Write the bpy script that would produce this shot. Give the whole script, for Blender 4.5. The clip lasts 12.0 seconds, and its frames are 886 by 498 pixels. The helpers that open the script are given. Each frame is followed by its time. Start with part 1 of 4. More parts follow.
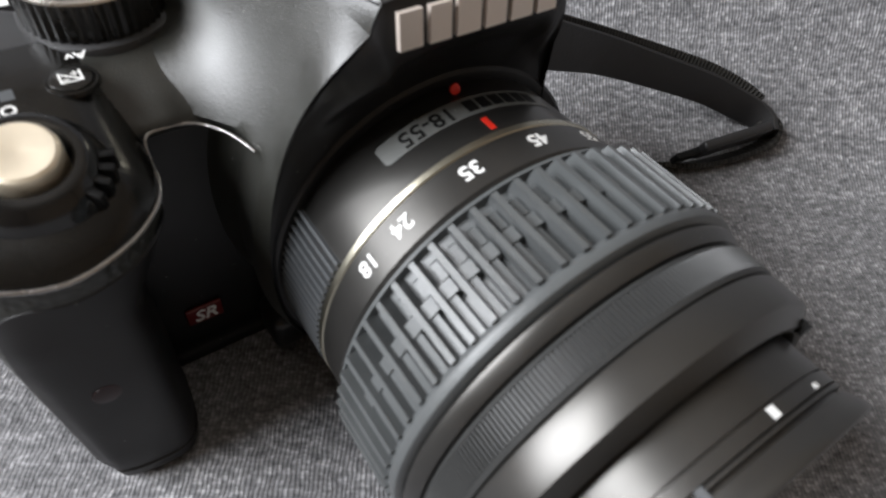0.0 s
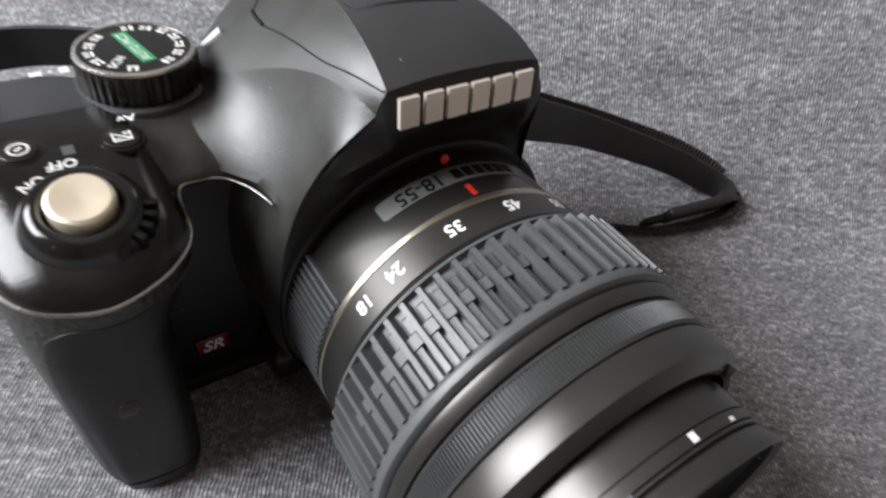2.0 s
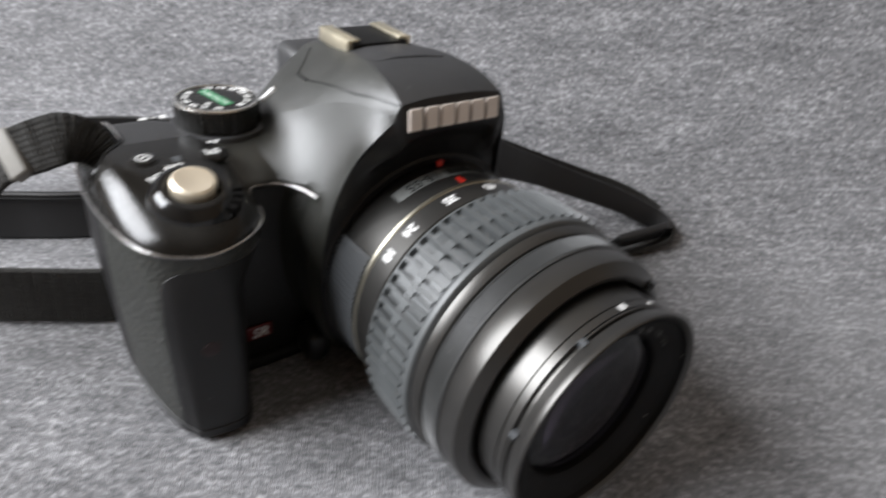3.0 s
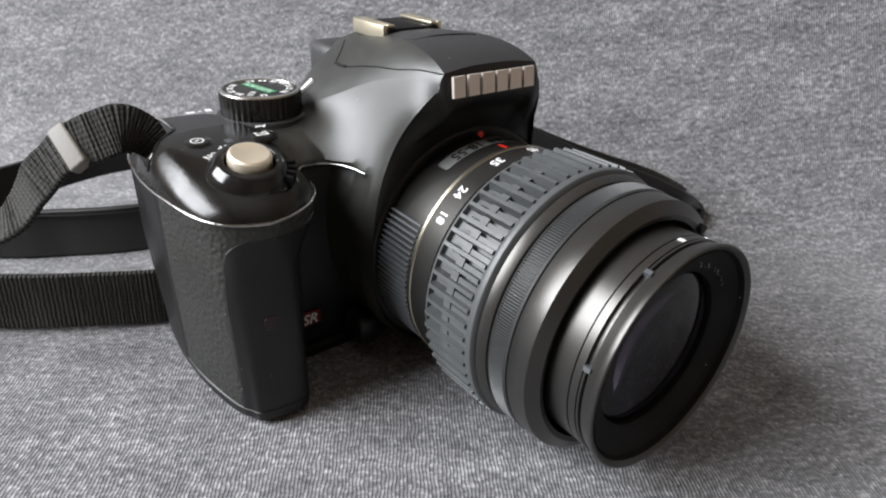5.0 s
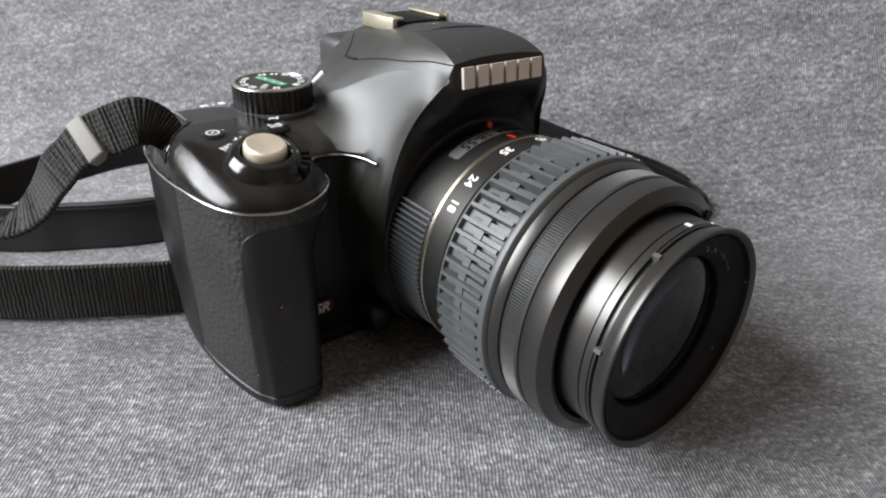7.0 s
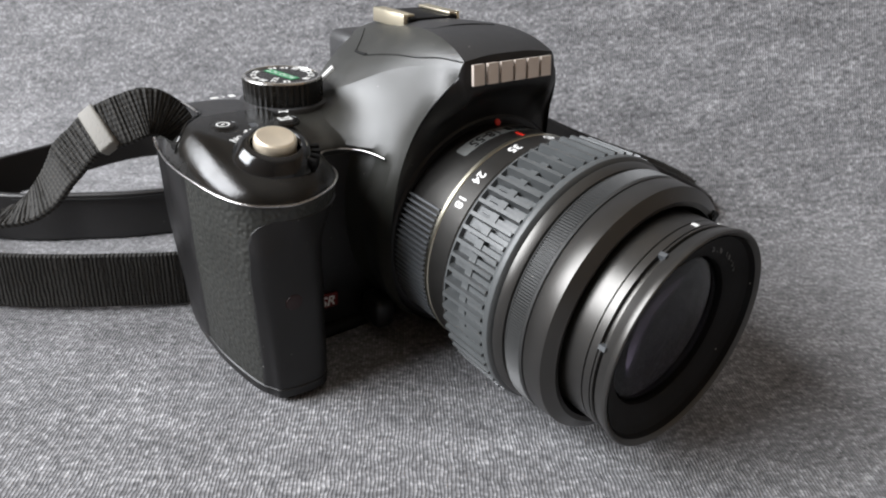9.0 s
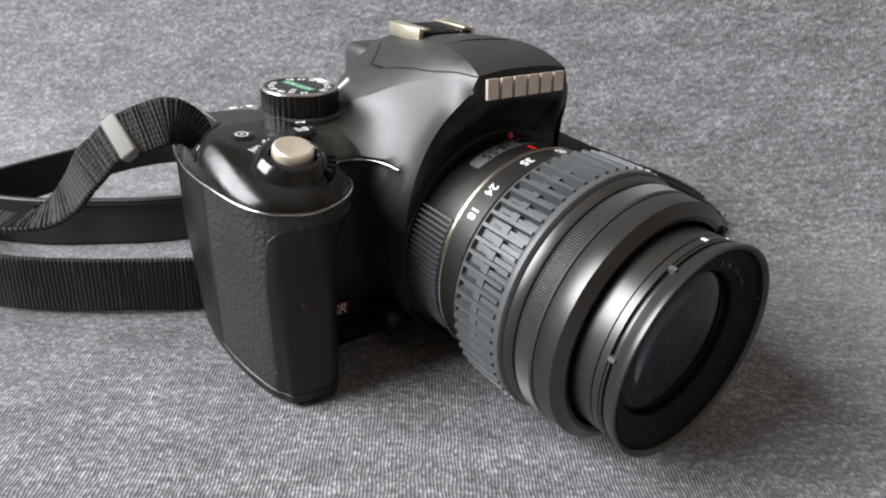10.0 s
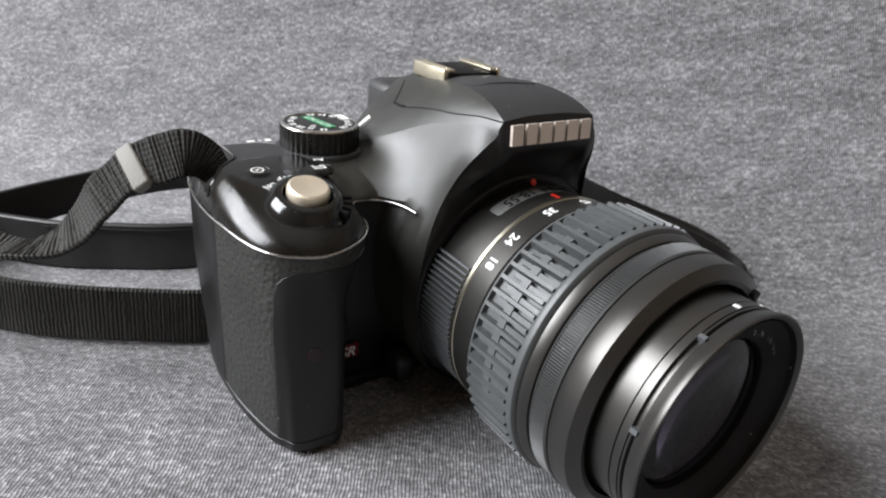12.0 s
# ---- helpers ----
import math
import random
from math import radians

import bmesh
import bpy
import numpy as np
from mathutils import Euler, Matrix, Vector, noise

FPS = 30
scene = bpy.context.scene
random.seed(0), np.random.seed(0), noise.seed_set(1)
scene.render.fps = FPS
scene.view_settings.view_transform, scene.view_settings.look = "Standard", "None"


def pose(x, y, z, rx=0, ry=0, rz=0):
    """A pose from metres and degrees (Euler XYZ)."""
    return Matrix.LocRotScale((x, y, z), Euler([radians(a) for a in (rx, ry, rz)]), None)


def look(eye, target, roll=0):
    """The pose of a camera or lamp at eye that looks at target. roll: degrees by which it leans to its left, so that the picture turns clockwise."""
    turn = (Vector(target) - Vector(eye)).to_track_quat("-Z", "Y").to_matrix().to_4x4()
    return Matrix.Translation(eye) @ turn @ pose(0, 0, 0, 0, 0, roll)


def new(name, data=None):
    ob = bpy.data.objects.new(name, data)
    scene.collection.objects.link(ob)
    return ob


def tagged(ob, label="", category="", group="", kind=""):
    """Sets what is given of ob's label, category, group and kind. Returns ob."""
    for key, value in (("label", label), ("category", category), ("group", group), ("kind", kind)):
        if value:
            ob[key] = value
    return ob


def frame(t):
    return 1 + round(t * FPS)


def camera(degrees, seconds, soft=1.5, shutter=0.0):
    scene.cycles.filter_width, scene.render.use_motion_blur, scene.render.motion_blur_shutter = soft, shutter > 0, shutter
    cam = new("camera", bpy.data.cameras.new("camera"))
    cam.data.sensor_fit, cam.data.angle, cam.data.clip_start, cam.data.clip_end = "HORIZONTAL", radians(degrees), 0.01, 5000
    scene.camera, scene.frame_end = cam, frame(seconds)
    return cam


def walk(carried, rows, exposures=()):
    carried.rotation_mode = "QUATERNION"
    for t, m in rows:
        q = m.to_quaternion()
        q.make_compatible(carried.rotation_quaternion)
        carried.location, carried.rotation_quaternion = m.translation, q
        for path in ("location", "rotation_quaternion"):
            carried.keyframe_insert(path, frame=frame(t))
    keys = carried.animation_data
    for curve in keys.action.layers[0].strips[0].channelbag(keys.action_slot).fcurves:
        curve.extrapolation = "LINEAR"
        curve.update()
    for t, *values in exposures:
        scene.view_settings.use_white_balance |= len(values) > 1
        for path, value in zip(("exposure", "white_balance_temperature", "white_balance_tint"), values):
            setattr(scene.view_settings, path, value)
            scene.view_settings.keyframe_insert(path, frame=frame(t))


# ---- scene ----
cam = camera(69.31, 12.0, soft=2.0, shutter=0.5)
cam.data.dof.use_dof, cam.data.dof.focus_distance, cam.data.dof.aperture_fstop = True, 0.155, 27.0
# seconds, place in metres, turn in degrees
PATH = [
    (0, -0.05366, -0.05820, 0.12661, 41.744, -4.371, -34.001),
    (0.5, -0.04953, -0.05814, 0.12330, 41.103, -6.959, -31.649),
    (1, -0.04961, -0.05602, 0.12091, 40.997, -6.459, -32.195),
    (1.5, -0.04889, -0.05584, 0.12193, 41.705, -6.073, -32.124),
    (1.8, -0.05474, -0.05998, 0.13057, 43.386, -6.604, -32.918),
    (2, -0.06062, -0.06812, 0.13863, 46.191, -6.614, -32.913),
    (2.2, -0.06918, -0.07223, 0.14166, 47.404, -6.755, -34.343),
    (2.5, -0.08194, -0.08678, 0.15198, 51.448, -7.177, -35.278),
    (2.8, -0.09143, -0.09340, 0.14565, 55.902, -7.040, -35.813),
    (3, -0.09568, -0.11138, 0.13877, 57.688, -5.517, -36.052),
    (3.2, -0.10967, -0.11020, 0.12665, 59.396, -4.275, -35.576),
    (4.8, -0.11087, -0.11495, 0.12142, 61.733, -2.009, -37.149),
    (5, -0.11138, -0.11494, 0.12201, 61.810, -2.051, -37.585),
    (5.5, -0.11312, -0.11543, 0.12194, 62.184, -2.116, -38.268),
    (6, -0.11305, -0.11469, 0.12071, 61.696, -1.917, -38.076),
    (6.5, -0.11354, -0.11478, 0.12038, 61.315, -1.858, -37.909),
    (7, -0.11579, -0.11662, 0.12168, 61.481, -1.633, -37.676),
    (7.2, -0.11631, -0.11730, 0.12102, 62.124, -1.917, -37.603),
    (8.8, -0.11712, -0.11681, 0.12086, 61.520, -2.221, -36.990),
    (9, -0.11746, -0.11693, 0.12119, 61.416, -2.564, -36.979),
    (9.5, -0.11809, -0.11793, 0.12111, 62.009, -2.506, -36.144),
    (10, -0.12021, -0.11779, 0.12247, 62.259, -3.115, -36.095),
    (10.5, -0.11907, -0.11788, 0.12204, 62.283, -3.188, -35.432),
    (11, -0.11661, -0.11609, 0.12282, 62.001, -3.941, -35.644),
    (11.3, -0.11299, -0.11035, 0.12398, 61.914, -4.055, -35.293),
    (11.5, -0.10900, -0.10757, 0.11952, 63.760, -4.016, -32.576),
    (12, -0.11596, -0.11077, 0.12403, 64.570, -4.973, -33.704),
]
walk(cam, [(t, pose(*p)) for t, *p in PATH])

# ---- world, window light, exposure ----
world = bpy.data.worlds.new("world")
scene.world = world
world.use_nodes = True
wn = world.node_tree.nodes
sky = wn.new("ShaderNodeTexSky")
sky.sky_type, sky.sun_disc = "NISHITA", False
sky.sun_elevation, sky.sun_rotation = radians(40), radians(120)
wn["Background"].inputs["Strength"].default_value = 0.12
world.node_tree.links.new(sky.outputs["Color"], wn["Background"].inputs["Color"])


def area_lamp(name, m, w, h, watts, colour):
    d = bpy.data.lights.new(name, "AREA")
    d.shape, d.size, d.size_y, d.energy, d.color = "RECTANGLE", w, h, watts, colour
    ob = new(name, d)
    ob.matrix_world = m
    return ob


area_lamp("window_daylight", look((-1.24, 0.6, 0.98), (0.2, 0.06, 0.0)), 1.12, 1.02, 78.0, (0.938, 0.957, 0.995))
scene.view_settings.exposure = 0.0

MM = 0.001
AX = 36.0  # height of the lens axis, mm


# ---- materials ----
def mat(name, colour, rough=0.5, metal=0.0, spec=0.5, coat=0.0):
    m = bpy.data.materials.new(name)
    m.use_nodes = True
    b = m.node_tree.nodes["Principled BSDF"]
    b.inputs["Base Color"].default_value = (*colour, 1)
    b.inputs["Roughness"].default_value = rough
    b.inputs["Metallic"].default_value = metal
    b.inputs["Specular IOR Level"].default_value = spec
    b.inputs["Coat Weight"].default_value = coat
    return m


def nodes_of(m):
    t = m.node_tree
    return t.nodes, t.links, t.nodes["Principled BSDF"]


def worn(name, colour, rough, grain=0.0004, bump=0.15, vary=0.25, metal=0.0, spec=0.5, cells=False, smear=0.08, coat=0.0):
    """Moulded plastic, rubber or metal: fine relief, patchy gloss, slight change of colour and a little dust."""
    m = mat(name, colour, rough, metal, spec, coat)
    n, l, b = nodes_of(m)
    co = n.new("ShaderNodeTexCoord")
    big = n.new("ShaderNodeTexNoise")
    big.inputs["Scale"].default_value, big.inputs["Detail"].default_value = 70, 5
    l.new(co.outputs["Object"], big.inputs["Vector"])
    if cells:
        fine = n.new("ShaderNodeTexVoronoi")
        fine.feature = "SMOOTH_F1"
        height = fine.outputs["Distance"]
    else:
        fine = n.new("ShaderNodeTexNoise")
        fine.inputs["Detail"].default_value = 3
        height = fine.outputs["Fac"]
    fine.inputs["Scale"].default_value = 1 / grain
    l.new(co.outputs["Object"], fine.inputs["Vector"])
    bp = n.new("ShaderNodeBump")
    bp.inputs["Strength"].default_value, bp.inputs["Distance"].default_value = bump, grain * 0.4
    l.new(height, bp.inputs["Height"])
    l.new(bp.outputs["Normal"], b.inputs["Normal"])
    mr = n.new("ShaderNodeMapRange")
    mr.inputs["From Min"].default_value, mr.inputs["From Max"].default_value = 0.3, 0.7
    mr.inputs["To Min"].default_value, mr.inputs["To Max"].default_value = max(rough - smear, 0.03), rough + smear
    l.new(big.outputs["Fac"], mr.inputs["Value"])
    l.new(mr.outputs["Result"], b.inputs["Roughness"])
    mx = n.new("ShaderNodeMix")
    mx.data_type = "RGBA"
    mx.inputs["A"].default_value = (*[c * (1 - vary) for c in colour], 1)
    mx.inputs["B"].default_value = (*[c * (1 + vary) for c in colour], 1)
    l.new(big.outputs["Fac"], mx.inputs["Factor"])
    # specks of dust
    dust = n.new("ShaderNodeTexNoise")
    dust.inputs["Scale"].default_value, dust.inputs["Detail"].default_value = 900, 2
    l.new(co.outputs["Object"], dust.inputs["Vector"])
    dr = n.new("ShaderNodeMapRange")
    dr.inputs["From Min"].default_value, dr.inputs["From Max"].default_value = 0.76, 0.82
    l.new(dust.outputs["Fac"], dr.inputs["Value"])
    m2 = n.new("ShaderNodeMix")
    m2.data_type = "RGBA"
    m2.inputs["B"].default_value = (0.3, 0.29, 0.27, 1)
    l.new(dr.outputs["Result"], m2.inputs["Factor"])
    l.new(mx.outputs["Result"], m2.inputs["A"])
    l.new(m2.outputs["Result"], b.inputs["Base Color"])
    return m


SHELL = worn("satin_black_shell", (0.021, 0.0213, 0.0180), 0.40, 0.0003, 0.6, 0.3, spec=0.70)
TOPCOVER = worn("matte_black_cover", (0.028, 0.028, 0.029), 0.50, 0.0003, 0.4, spec=0.65)
PANEL = worn("black_front_panel", (0.0095, 0.009, 0.0092), 0.45, 0.0003, 0.2, spec=0.42)
GLOSS = worn("glossy_black_plastic", (0.009, 0.0085, 0.0075), 0.23, 0.0006, 0.18, spec=0.40, smear=0.10)
SHINY = worn("polished_black_plastic", (0.009, 0.009, 0.009), 0.13, 0.0005, 0.05, spec=0.55, smear=0.04)
BAFFLE = worn("dull_black_baffle", (0.0065, 0.006, 0.006), 0.6, 0.0004, 0.2, spec=0.2)
LEATHER = worn("pebbled_rubber", (0.026, 0.0268, 0.0235), 0.44, 0.0012, 0.8, 0.2, cells=True)
BARREL = worn("satin_lens_barrel", (0.013, 0.0125, 0.0118), 0.35, 0.00018, 0.05, 0.15, spec=0.9, smear=0.04)
BARREL.node_tree.nodes["Principled BSDF"].inputs["Specular Tint"].default_value = (1.0, 0.97, 0.92, 1)
FOCUSRUBBER = worn("black_ribbed_rubber", (0.03, 0.0305, 0.03), 0.5, 0.0004, 0.3, 0.25, spec=0.45)
RUBBER = worn("grey_black_rubber", (0.080, 0.085, 0.086), 0.40, 0.0004, 0.3, 0.25, spec=0.5)
DARK = worn("dark_groove_plastic", (0.005, 0.005, 0.005), 0.6, 0.0004, 0.2, spec=0.25)
CHROME = worn("worn_chrome", (0.46, 0.45, 0.44), 0.28, 0.0007, 0.3, 0.3, metal=1.0)
SHOEMETAL = worn("satin_steel_rail", (0.80, 0.73, 0.56), 0.38, 0.0004, 0.15, 0.1, metal=1.0)
BUTTON = worn("champagne_metal", (0.93, 0.83, 0.66), 0.46, 0.0005, 0.08, 0.08, metal=0.85)
DIALRING = worn("bright_dial_ring", (0.74, 0.73, 0.70), 0.26, 0.0004, 0.1, 0.1, metal=1.0)
RING = worn("brushed_champagne_ring", (0.55, 0.52, 0.42), 0.30, 0.0004, 0.1, 0.1, metal=1.0)
PLATE = worn("grey_lens_plate", (0.13, 0.135, 0.13), 0.45, 0.0004, 0.1, 0.1)
WHITE = worn("white_marking_paint", (0.78, 0.78, 0.76), 0.5, 0.0004, 0.05, 0.05)
LOGO = worn("raised_silver_letters", (0.80, 0.70, 0.62), 0.42, 0.0004, 0.1, 0.1, metal=0.5)
RED = worn("red_marking_paint", (0.72, 0.025, 0.012), 0.45, 0.0004, 0.05, 0.1)
BADGE = worn("dark_red_badge", (0.13, 0.008, 0.008), 0.35, 0.0004, 0.05, 0.1)
SENSOR = worn("smoked_red_window", (0.022, 0.006, 0.006), 0.3, 0.0004, 0.05, 0.1, spec=0.4)
GREEN = worn("green_marking_paint", (0.03, 0.25, 0.10), 0.5, 0.0004, 0.05, 0.1)
STRIPE = worn("grey_ridge", (0.075, 0.08, 0.085), 0.45, 0.0004, 0.1, 0.1)
SLIDER = worn("grey_strap_slider", (0.21, 0.20, 0.178), 0.62, 0.0006, 0.5, 0.15)
VINYL = worn("black_vinyl", (0.016, 0.015, 0.015), 0.5, 0.0008, 0.3, 0.2)
# tones of the unseen room, picked for the light they bounce
WALLPAINT = worn("beige_wall_paint", (0.50, 0.41, 0.315), 0.8, 0.004, 0.2, 0.05)
CEILPAINT = worn("white_ceiling_paint", (0.78, 0.74, 0.68), 0.85, 0.004, 0.2, 0.04)
FLOORWOOD = worn("brown_floor", (0.16, 0.11, 0.07), 0.5, 0.004, 0.2, 0.2)


def glass_material():
    m = mat("coated_lens_glass", (0.16, 0.135, 0.19), 0.02)
    b = m.node_tree.nodes["Principled BSDF"]
    b.inputs["Transmission Weight"].default_value = 1.0
    b.inputs["IOR"].default_value = 1.3
    return m


GLASS = glass_material()


def webbing_material():
    """Black woven webbing: ribs across the band, gaps painted darker as shade, from the band's own lengthwise
    coordinate.
    """
    m = mat("black_webbing", (0.02, 0.02, 0.02), 0.75, spec=0.3)
    n, l, b = nodes_of(m)
    uv = n.new("ShaderNodeTexCoord")
    w = n.new("ShaderNodeTexWave")
    w.wave_type, w.bands_direction = "BANDS", "X"
    w.inputs["Scale"].default_value, w.inputs["Distortion"].default_value = 240, 2.6
    w.inputs["Detail"].default_value, w.inputs["Detail Scale"].default_value = 2, 1.5
    l.new(uv.outputs["UV"], w.inputs["Vector"])
    w2 = n.new("ShaderNodeTexWave")
    w2.wave_type, w2.bands_direction = "BANDS", "Y"
    w2.inputs["Scale"].default_value, w2.inputs["Distortion"].default_value = 215, 1.6
    l.new(uv.outputs["UV"], w2.inputs["Vector"])
    add = n.new("ShaderNodeMath")
    add.operation = "MULTIPLY_ADD"
    add.inputs[1].default_value = 0.3
    l.new(w2.outputs["Fac"], add.inputs[0])
    l.new(w.outputs["Fac"], add.inputs[2])
    bp = n.new("ShaderNodeBump")
    bp.inputs["Strength"].default_value, bp.inputs["Distance"].default_value = 0.6, 0.0005
    l.new(add.outputs["Value"], bp.inputs["Height"])
    l.new(bp.outputs["Normal"], b.inputs["Normal"])
    # colour follows the rib wave: shade of the gaps painted in
    mx = n.new("ShaderNodeMix")
    mx.data_type = "RGBA"
    mx.inputs["A"].default_value, mx.inputs["B"].default_value = (0.016, 0.0152, 0.014, 1), (0.036, 0.034, 0.030, 1)
    l.new(w.outputs["Fac"], mx.inputs["Factor"])
    l.new(mx.outputs["Result"], b.inputs["Base Color"])
    return m


WEBBING = webbing_material()


def jersey_material():
    """Grey melange jersey: fine knit columns with shade painted between them, light and dark flecks drawn out along
    them, cross streaks, soft patches.
    """
    m = mat("grey_melange_jersey", (0.2, 0.2, 0.22), 0.92, spec=0.15)
    n, l, b = nodes_of(m)
    uv = n.new("ShaderNodeTexCoord")
    lay = n.new("ShaderNodeMapping")
    lay.inputs["Rotation"].default_value = (0, 0, radians(-13))
    l.new(uv.outputs["UV"], lay.inputs["Vector"])

    def mapped(sx, sy):
        mp = n.new("ShaderNodeMapping")
        mp.inputs["Scale"].default_value = (sx, sy, 1)
        l.new(lay.outputs["Vector"], mp.inputs["Vector"])
        return mp.outputs["Vector"]

    def noise_tex(vec, detail, rough=0.55):
        t = n.new("ShaderNodeTexNoise")
        t.inputs["Scale"].default_value, t.inputs["Detail"].default_value, t.inputs["Roughness"].default_value = 1, detail, rough
        l.new(vec, t.inputs["Vector"])
        return t.outputs["Fac"]

    def madd(a, k, c):
        t = n.new("ShaderNodeMath")
        t.operation = "MULTIPLY_ADD"
        l.new(a, t.inputs[0])
        t.inputs[1].default_value = k
        if c is None:
            t.inputs[2].default_value = 0.0
        else:
            l.new(c, t.inputs[2])
        return t.outputs["Value"]

    def calc(op, x, y=None):
        t = n.new("ShaderNodeMath")
        t.operation = op
        for k, q in enumerate((x, y)):
            if q is None:
                continue
            if isinstance(q, float):
                t.inputs[k].default_value = q
            else:
                l.new(q, t.inputs[k])
        return t.outputs["Value"]

    # one knit column every 0.93 mm, slightly wavering; the yarn's tone runs along each column on its own
    split = n.new("ShaderNodeSeparateXYZ")
    l.new(lay.outputs["Vector"], split.inputs["Vector"])
    waver = noise_tex(mapped(160, 160), 2)
    across = madd(split.outputs["X"], 1 / 0.00093, madd(waver, 1.9, None))
    column = calc("FLOOR", across)
    inside = calc("FRACT", across)
    rib = calc("SINE", calc("MULTIPLY", inside, math.pi))
    yarn = n.new("ShaderNodeCombineXYZ")
    l.new(calc("MULTIPLY", column, 7.31), yarn.inputs["X"])
    l.new(calc("MULTIPLY", split.outputs["Y"], 620.0), yarn.inputs["Y"])
    flecks = noise_tex(yarn.outputs["Vector"], 2, 0.6)
    fuzz = noise_tex(mapped(1500, 1100), 2)
    streaks = noise_tex(mapped(230, 600), 3)
    patches = noise_tex(mapped(40, 110), 4)
    # the rib term paints shade into the colour of the grooves
    total = madd(flecks, 0.54, madd(streaks, 0.34, madd(patches, 0.22, madd(fuzz, 0.10, madd(rib, 0.065, None)))))
    ramp = n.new("ShaderNodeValToRGB")
    e = ramp.color_ramp.elements
    e[0].position, e[0].color = 0.50, (0.082, 0.082, 0.085, 1)
    e[1].position, e[1].color = 0.825, (0.45, 0.447, 0.455, 1)
    k = e.new(0.66)
    k.color = (0.195, 0.193, 0.199, 1)
    l.new(total, ramp.inputs["Fac"])
    l.new(ramp.outputs["Color"], b.inputs["Base Color"])
    bp = n.new("ShaderNodeBump")
    bp.inputs["Strength"].default_value, bp.inputs["Distance"].default_value = 0.6, 0.00026
    l.new(madd(flecks, 0.5, madd(fuzz, 0.5, rib)), bp.inputs["Height"])
    l.new(bp.outputs["Normal"], b.inputs["Normal"])
    b.inputs["Sheen Weight"].default_value = 0.2
    return m


JERSEY = jersey_material()


# ---- mesh helpers (all inputs in millimetres) ----
def part(name, data, material, parent=None, label="", smooth=True):
    """Links a bmesh or a mesh as ONE mesh object, under a thing or under a part."""
    if isinstance(data, bmesh.types.BMesh):
        me = bpy.data.meshes.new(name)
        data.to_mesh(me)
        data.free()
    else:
        me = data
    if smooth:
        me.polygons.foreach_set("use_smooth", [True] * len(me.polygons))
        me.set_sharp_from_angle(angle=radians(35))
    if not me.materials:
        me.materials.append(material)
    ob = new(name, me)
    ob.parent = parent
    if label:
        ob["label"] = label
    return ob


def mesh_of(name, verts, faces):
    me = bpy.data.meshes.new(name)
    me.from_pydata([tuple(float(c) * MM for c in v) for v in verts], [], faces)
    me.update()
    bm = bmesh.new()
    bm.from_mesh(me)
    bpy.data.meshes.remove(me)
    bmesh.ops.recalc_face_normals(bm, faces=bm.faces)
    return bm


def grid(name, P, close_u=False, close_v=False, cap=False):
    """A sheet from an n x m array of places."""
    n, m = P.shape[:2]
    f = []
    for i in range(n if close_u else n - 1):
        for j in range(m if close_v else m - 1):
            a, b = i, (i + 1) % n
            c, d = j, (j + 1) % m
            f.append((a * m + c, b * m + c, b * m + d, a * m + d))
    if cap:
        f.append(tuple(range(m)))
        f.append(tuple((n - 1) * m + j for j in range(m)))
    return mesh_of(name, P.reshape(-1, 3), f)


def spline(points, n, closed=False):
    """Catmull-Rom through the points, n samples."""
    p = np.array(points, float)
    k = len(p)
    t = np.linspace(0, k if closed else k - 1, n, endpoint=not closed)
    i = np.floor(t).astype(int)
    if not closed:
        i = np.minimum(i, k - 2)
    f = (t - i)[:, None]

    def at(q):
        return p[q % k] if closed else np.where((q < 0)[:, None], 2 * p[0] - p[1], np.where((q >= k)[:, None], 2 * p[-1] - p[-2], p[np.clip(q, 0, k - 1)]))
    a, b, c, d = at(i - 1), at(i), at(i + 1), at(i + 2)
    return 0.5 * (2 * b + (c - a) * f + (2 * a - 5 * b + 4 * c - d) * f ** 2 + (3 * b - a - 3 * c + d) * f ** 3)


def turned(name, profile, n=160, a0=0.0, a1=360.0):
    """A body turned round the lens axis; profile rows are (y, radius)."""
    full = abs(a1 - a0) >= 360
    ang = np.radians(np.linspace(a0, a1, n, endpoint=not full))
    P = np.array([[(r * math.sin(a), y, AX + r * math.cos(a)) for y, r in profile] for a in ang])
    return grid(name, P, close_u=full)


def drum_block(y0, y1, r0, r1, a, w, taper=0.0, slope=0.0):
    """Verts and faces of a small block on the drum: y0..y1, r0..r1, at the angle a (degrees), w degrees wide."""
    v = []
    for r, k, s in ((r0, 1.0, 0.0), (r1, 1.0 - taper, slope)):
        for y in (y0 - s, y1 + s):
            for da in (-w / 2 * k, w / 2 * k):
                q = math.radians(a + da)
                v.append((r * math.sin(q), y, AX + r * math.cos(q)))
    f = [(0, 1, 3, 2), (4, 6, 7, 5), (0, 4, 5, 1), (2, 3, 7, 6), (0, 2, 6, 4), (1, 5, 7, 3)]
    return v, f


def join(name, pieces):
    vs, fs = [], []
    for v, f in pieces:
        o = len(vs)
        vs += v
        fs += [tuple(i + o for i in q) for q in f]
    return mesh_of(name, vs, fs)


def rounded_box(x0, x1, y0, y1, z0, z1, r, seg=3):
    bm = bmesh.new()
    bmesh.ops.create_cube(bm, size=1)
    for v in bm.verts:
        v.co = Vector(((x0 if v.co.x < 0 else x1) * MM, (y0 if v.co.y < 0 else y1) * MM, (z0 if v.co.z < 0 else z1) * MM))
    if r:
        bmesh.ops.bevel(bm, geom=bm.edges[:], offset=r * MM, segments=seg, profile=0.5, affect="EDGES")
    return bm


def moved(bm, m):
    bmesh.ops.transform(bm, matrix=m, verts=bm.verts)
    return bm


